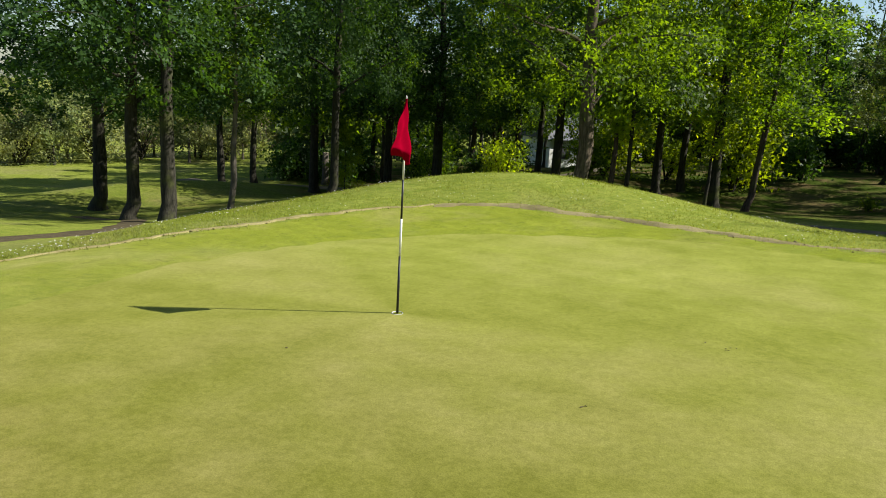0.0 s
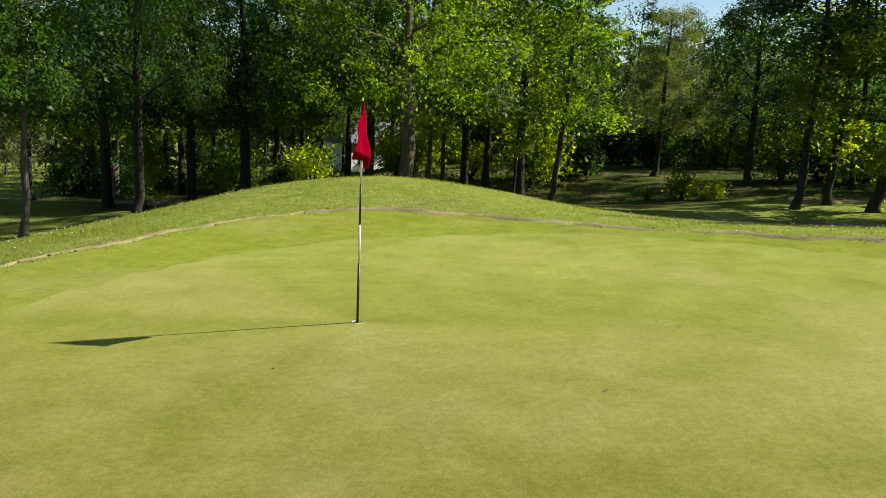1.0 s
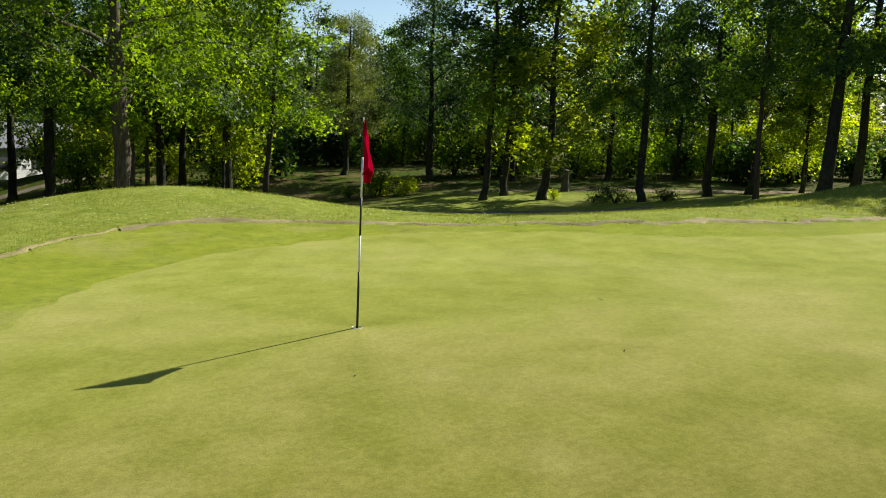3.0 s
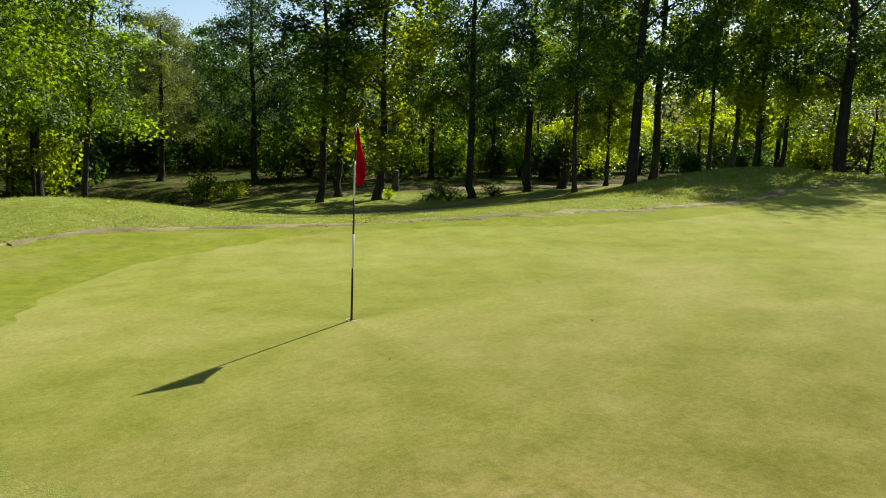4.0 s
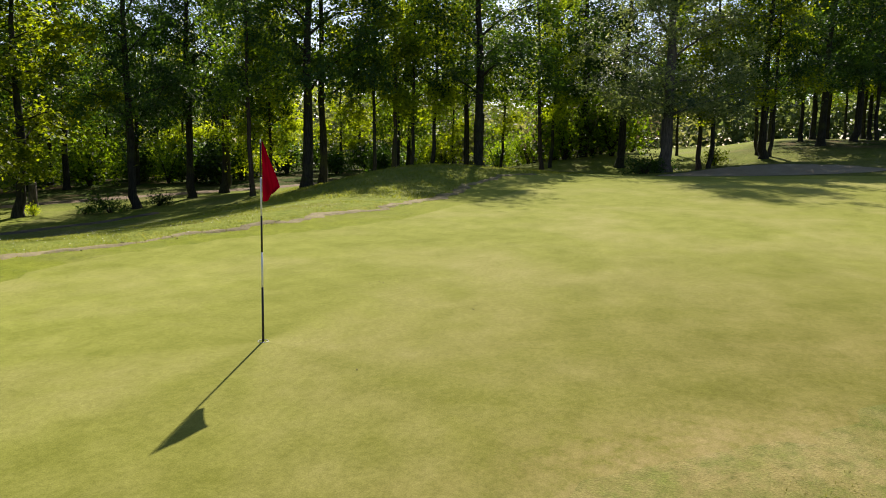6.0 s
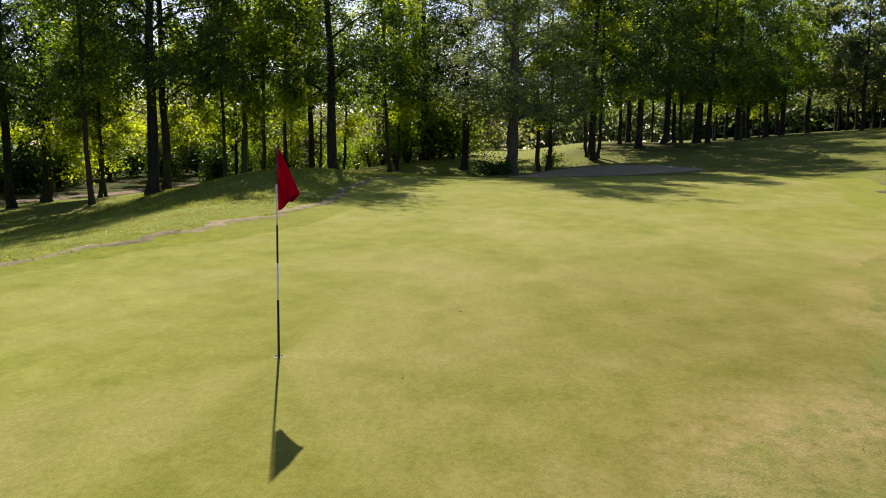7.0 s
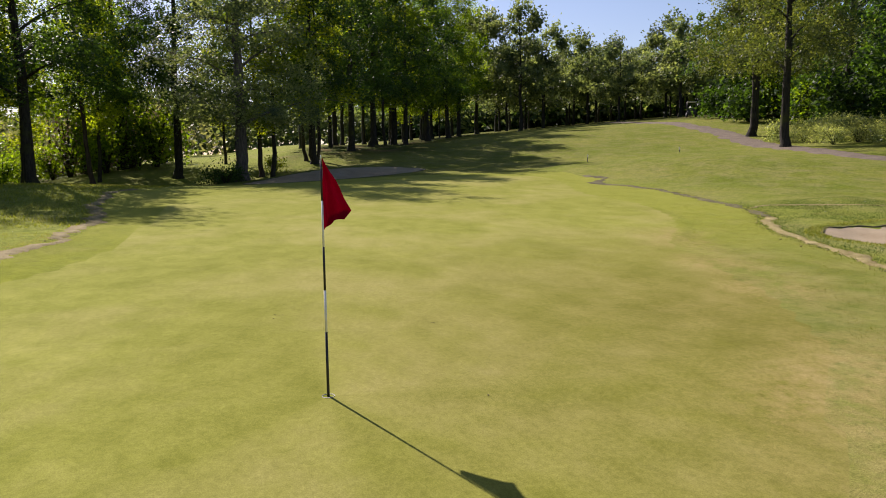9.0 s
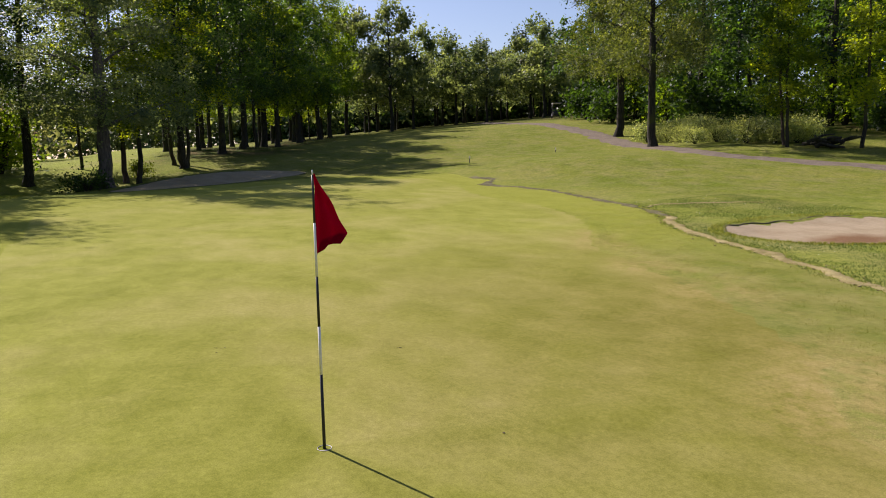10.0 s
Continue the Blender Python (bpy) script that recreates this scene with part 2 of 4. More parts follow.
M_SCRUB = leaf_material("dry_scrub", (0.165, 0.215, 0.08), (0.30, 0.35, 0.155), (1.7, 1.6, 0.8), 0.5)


def plain(name, col, rough=0.6, metal=0.0, spec=0.4):
    m, nt, b = material(name, rough, spec)
    n = noise_at(nt, 25, 4.0)
    c = mix(nt, 0.35, col, ramp(nt, n, [(0.3, (0.6, 0.6, 0.6)), (0.7, (1, 1, 1))]), "MULTIPLY")
    nt.links.new(c, b.inputs["Base Color"])
    b.inputs["Metallic"].default_value = metal
    return m


M_WHITE = plain("white_paint", (0.78, 0.77, 0.74))
M_BLACK = plain("black_paint", (0.016, 0.016, 0.018), 0.45)
M_CUP = plain("worn_white_cup", (0.5, 0.48, 0.53), 0.6)
M_PETAL = plain("daisy_petals", (0.85, 0.85, 0.82), 0.7)
M_STUMP = plain("cut_wood", (0.42, 0.33, 0.24), 0.9)
M_DARK = plain("dark_shade_metal", (0.05, 0.05, 0.055), 0.5)
M_WALL = plain("pale_plaster", (0.80, 0.80, 0.78), 0.85)
M_ROOF = plain("slate", (0.12, 0.12, 0.14), 0.8)


def flag_material():
    m, nt, b = material("red_cloth", 0.9, 0.0)
    col = mix(nt, noise_at(nt, 40, 3.0), (0.20, 0.0006, 0.011), (0.25, 0.0008, 0.016))
    nt.links.new(col, b.inputs["Base Color"])
    tr = nt.nodes.new("ShaderNodeBsdfTranslucent")
    tr.inputs["Color"].default_value = (0.3, 0.002, 0.01, 1)
    ms = nt.nodes.new("ShaderNodeMixShader")
    ms.inputs[0].default_value = 0.08
    nt.links.new(b.outputs[0], ms.inputs[1])
    nt.links.new(tr.outputs[0], ms.inputs[2])
    nt.links.new(ms.outputs[0], nt.nodes["Material Output"].inputs[0])
    return m


M_FLAG = flag_material()


# ---- helpers for meshes ----
def mesh_from(name, verts, faces, mat, smooth=True):
    me = bpy.data.meshes.new(name)
    me.from_pydata([tuple(v) for v in verts], [], [tuple(f) for f in faces])
    me.materials.append(mat)
    if smooth:
        me.polygons.foreach_set("use_smooth", [True] * len(me.polygons))
    me.update()
    return me


def part(name, me, parent, label=""):
    ob = new(name, me)
    ob.parent = parent
    if label:
        tagged(ob, label)
    return ob


def cards(name, v, n, mat):
    """A mesh of separate pieces of n corners each, from an array of corners."""
    k = len(v) // n
    me = bpy.data.meshes.new(name)
    me.vertices.add(len(v))
    me.vertices.foreach_set("co", np.asarray(v, np.float32).ravel())
    me.loops.add(len(v))
    me.loops.foreach_set("vertex_index", np.arange(len(v), dtype=np.int32))
    me.polygons.add(k)
    me.polygons.foreach_set("loop_start", np.arange(0, len(v), n, dtype=np.int32))
    me.materials.append(mat)
    me.update(calc_edges=True)
    me.validate()
    return me


def sst(a, b, v):
    t = np.clip((v - a) / (b - a), 0, 1)
    return t * t * (3 - 2 * t)


# ---- the lie of the land ----
def hill(x, y, cx, cy, sx, sy, h, turn=0.0):
    c, s = math.cos(turn), math.sin(turn)
    u, v = (x - cx) * c + (y - cy) * s, -(x - cx) * s + (y - cy) * c
    return h * np.exp(-(u / sx) ** 2 - (v / sy) ** 2)


def land(x, y):
    """Height of the ground; the cup stands at 0."""
    x, y = np.asarray(x, float), np.asarray(y, float)
    z = 3.33 * np.tanh(x / 90) - 2.206 * sst(5.278, 22.127, y) - 1.617 * sst(-4.198, -14.322, x)
    z = z + 0.08 * np.clip(-y - 16, 0, 55) * sst(5, 30, x)
    z = z + hill(x, y, -1.6, 11.58, 4.84, 3.36, 1.056, 0.093) + hill(x, y, 24.1, 10.38, 6.66, 4.3, 0.728, 0.197)
    z = z + hill(x, y, 27, 19, 7, 5, 0.75) + hill(x, y, -14.5, 22, 6, 7, 1.5) + hill(x, y, -27.0, 26.0, 9, 4.5, 1.2, 1.04)
    z = z - hill(x, y, 38.5, 3, 7, 8, 0.85) - hill(x, y, 6, 36, 9, 7, 0.9) + hill(x, y, 9, 5.6, 5, 1.8, 0.12)
    z = z + 1.3 * sst(34, 58, x) * sst(4, -8, y)
    z = z + hill(x, y, 27, -23, 7, 4.5, 0.45, 0.5) + hill(x, y, 37.0, -4.2, 6.2, 1.7, 0.5, -1.06) - 0.06 * np.clip(y - 60, 0, 60) * sst(40, 10, x)
    return z - sand_dip(x, y)


def sand_dip(x, y):
    """The hollow of the bunker."""
    a = np.hypot((x - 6.4) / 2.35, (y + 15.4) / 3.7)
    return 0.17 * (1 - sst(0.70, 1.0, a))


def curve_points(points, step=0.3, closed=False):
    """A smooth line through points, cut in even steps."""
    p = np.array(points, float)
    n = len(p)
    out = []
    for i in range(n if closed else n - 1):
        a, b = p[i], p[(i + 1) % n]
        pa = p[i - 1] if closed or i else 2 * a - b
        pb = p[(i + 2) % n] if closed or i + 2 < n else 2 * b - a
        k = max(2, int(np.linalg.norm(b - a) / step))
        for t in np.arange(k) / k:
            out.append(0.5 * (2 * a + (b - pa) * t + (2 * pa - 5 * a + 4 * b - pb) * t * t + (3 * a - 3 * b + pb - pa) * t ** 3))
    if not closed:
        out.append(p[-1])
    return np.array(out)


def wobble(p, size, scale, seed=0.0):
    """Shifts points of a line by an uneven amount."""
    q = p.copy()
    for v in q:
        d = noise.noise_vector(Vector((v[0] * scale, v[1] * scale, seed)))
        v += np.array([d.x, d.y]) * size
    return q


def inside(poly, x, y):
    """Distance to the outline, positive inside."""
    x, y = np.asarray(x, float), np.asarray(y, float)
    ins = np.zeros(x.shape, bool)
    best = np.full(x.shape, 1e9)
    for (ax, ay), (bx, by) in zip(poly, np.roll(poly, -1, 0)):
        hitting = ((ay > y) != (by > y)) & (x < (bx - ax) * (y - ay) / (by - ay + 1e-12) + ax)
        ins ^= hitting
        dx, dy = bx - ax, by - ay
        t = np.clip(((x - ax) * dx + (y - ay) * dy) / (dx * dx + dy * dy + 1e-12), 0, 1)
        best = np.minimum(best, np.hypot(x - ax - t * dx, y - ay - t * dy))
    return np.where(ins, best, -best)


GREEN_LINE = [(-3.6, -2.2), (-3.72, -1.2), (-3.75, 0.2), (-3.4, 1.7), (-2.5, 3.4), (-0.9, 4.75), (1.2, 5.45), (3.1, 5.5), (5.0, 4.95), (7.4, 3.8),
              (10.6, 3.25), (15, 3.0), (19, 2.8), (23.4, 0.8), (27.0, -3.0), (29.5, -7.0), (30.6, -11.5), (29.6, -14.2), (25.5, -14.3), (19.5, -12.4),
              (14.0, -11.9), (9.6, -10.2), (7.5, -8.6), (5.9, -7.9), (3.6, -7.2), (1.8, -6.6), (0.5, -5.95), (-0.35, -5.45), (-1.0, -4.9), (-1.85, -4.05), (-2.9, -3.2)]
DIRT_NORTH = [(-7.0, -3.2), (-6.5, -1.2), (-5.95, 0.6), (-5.3, 1.8), (-4.75, 3.3), (-4.3, 4.3), (-3.45, 5.95), (-2.5, 6.95), (-1.45, 7.4), (0.2, 7.3), (1.4, 7.05), (3.4, 6.3),
              (5.0, 5.65), (6.7, 5.1), (8.6, 4.9), (10.4, 4.4), (12, 4.3), (14.1, 4.2), (15.4, 4.3), (17.4, 4.6), (19.4, 4.85), (22.5, 4.9), (25, 4.4)]
DIRT_SOUTH = [(27.4, -16.3), (25.5, -16.3), (23.3, -14.9), (21.4, -15.4), (18.5, -15.4), (15.6, -14.7), (12.4, -14.15), (10.3, -13.1), (8.4, -11.7),
              (5.95, -10.8), (4.0, -10.2), (2.5, -9.5), (1.2, -9.1), (-1.2, -8.4)]
green_edge = wobble(curve_points(GREEN_LINE, 0.3, True), 0.10, 0.9)
apron_edge = wobble(curve_points(DIRT_NORTH + [(27.5, 1.5), (31.5, -2.5), (33, -8), (33.5, -13.5), (31, -16.5)] + DIRT_SOUTH + [(-4, -7.2), (-5.3, -5)], 0.4, True), 0.12, 0.8, 5)


def draped(name, edge, lift, step, mat, hole=False):
    """A sheet that lies on the land inside the outline."""
    from mathutils import geometry
    x0, y0 = edge.min(0)
    x1, y1 = edge.max(0)
    gx, gy = np.meshgrid(np.arange(x0, x1, step), np.arange(y0, y1, step))
    gx, gy = gx.ravel() + 0.013, gy.ravel() + 0.017
    keep = inside(edge, gx, gy) > step * 0.6
    if hole:
        keep &= np.hypot(gx, gy) > 0.16
    pts = [Vector(p) for p in edge]
    n = len(pts)
    edges = [(i, (i + 1) % n) for i in range(n)]
    if hole:
        m = len(pts)
        pts += [Vector((0.054 * math.cos(a), 0.054 * math.sin(a))) for a in np.linspace(0, 2 * math.pi, 24, False)]
        edges += [(m + i, m + (i + 1) % 24) for i in range(24)]
    pts += [Vector(p) for p in zip(gx[keep], gy[keep])]
    v, _, f, *_ = geometry.delaunay_2d_cdt(pts, edges, [], 1, 1e-5)
    v = np.array([tuple(p) for p in v])
    if hole:
        c = v[np.array([list(t) for t in f])].mean(1)
        f = [t for t, q in zip(f, c) if math.hypot(*q) > 0.0537]
    rim = sst(0.0, 0.25, inside(edge, v[:, 0], v[:, 1]))
    if hole:
        rim[np.hypot(v[:, 0], v[:, 1]) < 0.2] = 1
    z = land(v[:, 0], v[:, 1]) - 0.004 + (lift + 0.004) * rim
    me = mesh_from(name, np.c_[v, z], f, mat)
    # bare, trodden grass along the southern edge of the green
    if name in ("apron", "putting_green"):
        d = np.abs(inside(green_edge, v[:, 0], v[:, 1]) - 0.05)
        blot = np.array([0.55 + 1.1 * noise.noise((q[0] * 0.55, q[1] * 0.55, 8)) + 0.5 * noise.noise((q[0] * 1.9, q[1] * 1.9, 3)) for q in v])
        worn = np.exp(-(d / 0.75) ** 2) * np.clip(blot, 0, 1) * sst(-1.5, -4.0, v[:, 1]) * sst(14, 6, v[:, 0])
        me.attributes.new("worn", "FLOAT", "POINT").data.foreach_set("value", np.clip(worn, 0, 0.65).astype(np.float32))
    return me


def strip(name, line, width, lift, mat, seed=0, across=4, ragged=0.35):
    """A ribbon of uneven width on the land, its edges sunk in."""
    d = np.gradient(line, axis=0)
    d /= np.linalg.norm(d, axis=1)[:, None] + 1e-9
    nrm = np.c_[-d[:, 1], d[:, 0]]
    verts, faces = [], []
    k = across + 1
    for i, (p, q) in enumerate(zip(line, nrm)):
        w1 = width * (1 + ragged * 2 * noise.noise((p[0] * 0.9, p[1] * 0.9, seed)) + ragged * noise.noise((p[0] * 3.5, p[1] * 3.5, seed + 3)) + 0.5 * ragged * noise.noise((p[0] * 9, p[1] * 9, seed + 5)))
        w2 = width * (1 + ragged * 2 * noise.noise((p[0] * 0.9, p[1] * 0.9, seed + 9)) + ragged * noise.noise((p[0] * 3.5, p[1] * 3.5, seed + 7)) + 0.5 * ragged * noise.noise((p[0] * 9, p[1] * 9, seed + 11)))
        for j in range(k):
            u = j / across
            s = p + q * (-w1 + (w1 + w2) * u) * 0.5
            rise = lift if 0 < j < across else -0.03
            rise -= 0.05 * max(0.0, noise.noise((p[0] * 0.45, p[1] * 0.45, seed + 20)) - 0.14) if width < 1 else 0
            verts.append((s[0], s[1], float(land(s[0], s[1])) + rise + (0.006 * noise.noise((s[0] * 5, s[1] * 5, 1)) if 0 < j < across else 0)))
    for i in range(len(line) - 1):
        for j in range(across):
            a = i * k + j
            faces.append((a, a + 1, a + k + 1, a + k))
    return mesh_from(name, verts, faces, mat)


def axis(lo, hi, fine, far, grow=1.12):
    a = list(np.arange(lo, hi + fine / 2, fine))
    s = fine
    while a[-1] < far:
        s *= grow
        a.append(a[-1] + s)
    s = fine
    while a[0] > -far:
        s *= grow
        a.insert(0, a[0] - s)
    return np.array(a)


def build_ground():
    gx, gy = axis(-16, 44, 0.38, 900), axis(-26, 30, 0.38, 900)
    X, Y = np.meshgrid(gx, gy)
    Z = land(X, Y)
    for edge, low in ((apron_edge, 0.12), (green_edge, 0.10)):
        d = inside(edge, X, Y)
        Z = Z - low * sst(0.35, 1.0, d)
    Z = Z + 0.02 * np.sin(X * 1.7 + Y) * np.sin(Y * 1.3 - X * 0.7) * (inside(apron_edge, X, Y) < -0.5)
    nx, ny = len(gx), len(gy)
    idx = np.arange(nx * ny).reshape(ny, nx)
    faces = np.stack([idx[:-1, :-1], idx[:-1, 1:], idx[1:, 1:], idx[1:, :-1]], -1).reshape(-1, 4)
    ob = new("ground", mesh_from("ground", np.stack([X, Y, Z], -1).reshape(-1, 3), faces.tolist(), M_GROUND))
    # bare leaf litter under the woods, close turf on the fairway; the litter round (-20, 22) also paints in tree shade
    wood = np.maximum.reduce([sst(27, 34, Y + 3 * np.sin(X * 0.3)) * sst(-32, -24, X), sst(30, 36, X + 2 * np.sin(Y * 0.5)) * sst(8, 16, Y),
                              sst(-38, -44, Y + X * 0.1) * sst(5, 15, X), sst(-9, -3, Y + (X - 50) * 0.5 + 6 + 2 * np.sin(X * 0.4)) * sst(6, 1, Y + (X - 50) * 0.5 + 6 + np.sin(X * 0.4)) * sst(44, 52, X),
                              0.55 * np.exp(-((X + 20) / 8.5) ** 2 - ((Y - 22) / 8) ** 2), sst(99, 105, 0.9 * X - 0.43 * Y) * sst(-14, -22, Y)])
    wood = wood * (1 - 0.8 * sst(95, 140, np.hypot(X, Y)))
    fair = sst(-12, -20, Y) * sst(4, 14, X) * sst(-48, -40, Y + X * 0.0)
    fair = np.maximum(fair, sst(30, 34, X) * sst(2, -6, Y + (X - 44) * 0.5))
    col = ob.data.color_attributes.new("cover", "FLOAT_COLOR", "POINT")
    col.data.foreach_set("color", np.stack([wood, fair, 0 * wood, 0 * wood + 1], -1).astype(np.float32).ravel())
    tagged(ob, "grassy rolling ground with leaf litter under trees", "ground", kind="structure")


build_ground()
tagged(new("apron", draped("apron", apron_edge, 0.005, 0.4, M_APRON)), "closely mown bright green apron round the putting green", "apron", kind="structure")
tagged(new("putting_green", draped("putting_green", green_edge, 0.008, 0.3, M_GREEN, True)), "smooth yellow-green putting green with dry patches", "putting green", kind="structure")

for nm, line, w, lift, mat, sd, lab in (
        ("dirt_edge", DIRT_NORTH[:8], 0.22, 0.02, M_DIRT, 1, "worn line of dry pale earth along the mown edge"),
        ("dirt_edge", DIRT_NORTH[7:], 0.48, 0.022, M_DIRT_DARK, 7, "worn line of dry bare earth along the mown edge"),
        ("dirt_edge", DIRT_SOUTH[:8], 0.55, 0.022, M_DIRT_BROWN, 8, "uneven strip of dark bare earth along the apron"),
        ("dirt_edge", DIRT_SOUTH[7:], 0.33, 0.02, M_DIRT, 2, "broken strip of pale bare earth along the apron"),
        ("dirt_edge", [(12.35, -14.3), (12.75, -14.9), (12.95, -15.5), (12.68, -16.4), (12.2, -17.3), (11.6, -18.4)], 0.17, 0.016, M_DIRT, 9, "thin pale branch of the worn earth line"),
        ("cart_path", [(90, -52), (66, -43), (52, -38.8), (44, -36.8), (37, -34.0), (29.5, -31.4), (24, -29.9), (20.2, -30.6), (16.6, -32.3), (6, -35), (-10, -37)], 2.5, 0.03, M_TRACK, 3, "pale reddish gravel cart path"),
        ("cart_path", [(-34, 36), (-26, 34), (-20, 36), (-12, 42), (-4, 48)], 3.2, 0.03, M_TRACK, 4, "bare earth track beneath the trees"),
        ("cart_path", [(16, 33), (22, 31.5), (30, 28.5), (38, 26), (50, 24), (66, 20)], 2.0, 0.03, M_PATH_WOOD, 5, "sandy track through the wood"),
        # darkened by colour where the trees would shade the track
        ("cart_path", [(-17, 3), (-14.6, 6.6), (-14.4, 8.5), (-15.4, 11.5), (-18, 15), (-24, 18)], 1.2, 0.03, M_TRACK_SHADE, 10, "gravel track below the bank, coloured dark for tree shade"),
        ("cart_path", [(2, 25.5), (8, 24), (14, 22.8), (20, 21)], 1.0, 0.03, M_TRACK, 6, "narrow grey track in the shade")):
    tagged(new(nm, strip(nm, wobble(wobble(curve_points(line, 0.08 if w < 1 else 0.5), 0.16, 0.55, sd), 0.07, 2.6, sd + 4), w, lift, mat, sd, 4, 0.8 if w < 1 else 0.15)), lab, "path", kind="structure")


def bunker(name, cx, cy, ax, ay, turn, label):
    ring = []
    for a in np.linspace(0, 2 * math.pi, 150, False):
        r = 1 + 0.16 * noise.noise((math.cos(a) * 1.5, math.sin(a) * 1.5, cx)) + 0.05 * noise.noise((math.cos(a) * 5, math.sin(a) * 5, cx))
        u, v = ax * r * math.cos(a), ay * r * math.sin(a)
        ring.append((cx + u * math.cos(turn) - v * math.sin(turn), cy + u * math.sin(turn) + v * math.cos(turn)))
    me = draped(name, np.array(ring), 0.035, 0.3, M_SAND)
    for v in me.vertices:
        v.co.z += 0.025 * noise.noise((v.co.x * 1.6, v.co.y * 1.6, 2)) + 0.012 * noise.noise((v.co.x * 6, v.co.y * 6, 4))
    tagged(new(name, me), label, "bunker", kind="structure")
    ring = np.array(ring + ring[:2])
    # the brown strip also draws the shadow line under the overhanging lip
    tagged(new("bunker_lip", strip("bunker_lip", curve_points(ring, 0.12), 0.06, 0.018, M_DIRT_BROWN, 12, 4, 1.0)), "ragged soil lip round the sand, coloured dark for its shade", "bunker lip", kind="structure")


bunker("bunker_1", 6.4, -15.4, 2.15, 3.4, 0.0, "pale sand bunker with a damp brown hollow")
bunker("bunker_2", 35.0, -5.2, 6.2, 1.75, -1.06, "shaded sand bunker beside the putting green")


# ---- flagstick ----
def tube(path, radii, sides=8, cap=True):
    """Corners and faces of a tapered tube along a path."""
    path = [Vector(p) for p in path]
    verts, faces = [], []
    for i, p in enumerate(path):
        way = (path[min(i + 1, len(path) - 1)] - path[max(i - 1, 0)]).normalized()
        a = way.orthogonal().normalized() if abs(way.z) < 0.99 else Vector((1, 0, 0))
        if i:
            a = (last - way * last.dot(way)).normalized()
        last = a
        b = way.cross(a)
        for k in range(sides):
            t = 2 * math.pi * k / sides
            verts.append(p + (a * math.cos(t) + b * math.sin(t)) * radii[i])
    for i in range(len(path) - 1):
        for k in range(sides):
            faces.append((i * sides + k, i * sides + (k + 1) % sides, (i + 1) * sides + (k + 1) % sides, (i + 1) * sides + k))
    if cap:
        faces += [tuple(range(sides))[::-1], tuple(range(len(verts) - sides, len(verts)))]
    return verts, faces


def flagstick():
    root = tagged(new("flagstick"), "black and white banded flagstick with a limp red flag", "flagstick")
    bands = [(-0.1, 0.59, M_BLACK), (0.59, 0.96, M_WHITE), (0.96, 1.34, M_BLACK), (1.34, 1.74, M_WHITE), (1.74, 2.09, M_BLACK)]
    for lo, hi, mat in bands:
        v, f = tube([(0, 0, lo), (0, 0, hi)], [0.0128 - lo * 0.0024, 0.0128 - hi * 0.0024], 14)
        part("stick_band", mesh_from("stick_band", v, f, mat), root, "white band" if mat == M_WHITE else "black band")
    v, f = tube([(0, 0, 2.09), (0, 0, 2.115), (0, 0, 2.13)], [0.006, 0.0068, 0.003], 12)
    part("finial", mesh_from("finial", v, f, M_WHITE), root, "small pale cap")
    out, side = Vector((0.37, -0.93, 0)).normalized(), Vector((0.93, 0.37, 0)).normalized()
    rows, cols = 36, 26
    verts = []
    for i in range(rows + 1):
        t = i / rows
        for j in range(cols + 1):
            s = j / cols
            length = 0.61 + 0.02 * math.sin(s * 6.0) - 0.08 * s
            z = 2.10 - t * length
            w = 0.008 + 0.205 * min(1, t / 0.86) ** 0.95 - 0.075 * max(0, t - 0.86) / 0.14
            fold = 0.085 * min(1, t * 1.25) * math.sin(s * 5.0 - 0.2 + 0.4 * t) + 0.022 * t * math.sin(s * 15 + 3 * t) + 0.012 * math.sin(s * 9 - 11 * t)
            p = out * (0.012 + w * s) + side * fold * (0.45 + 0.6 * s)
            verts.append((p.x, p.y, z))
    k = cols + 1
    faces = [(i * k + j, i * k + j + 1, (i + 1) * k + j + 1, (i + 1) * k + j) for i in range(rows) for j in range(cols)]
    part("flag", mesh_from("flag", verts, faces, M_FLAG), root, "red cloth flag hanging in folds")
    cup = tagged(new("hole_cup"), "white plastic cup sunk in the putting green", "golf hole")
    n = 28
    prof = [(0.0535, -0.11), (0.0535, 0.008), (0.055, 0.012), (0.0572, 0.010)]
    verts = [(r * math.cos(2 * math.pi * a / n), r * math.sin(2 * math.pi * a / n), z) for r, z in prof for a in range(n)]
    faces = [(i * n + a, i * n + (a + 1) % n, (i + 1) * n + (a + 1) % n, (i + 1) * n + a) for i in range(3) for a in range(n)]
    part("liner", mesh_from("liner", verts, faces + [tuple(range(n))], M_CUP), cup)


flagstick()


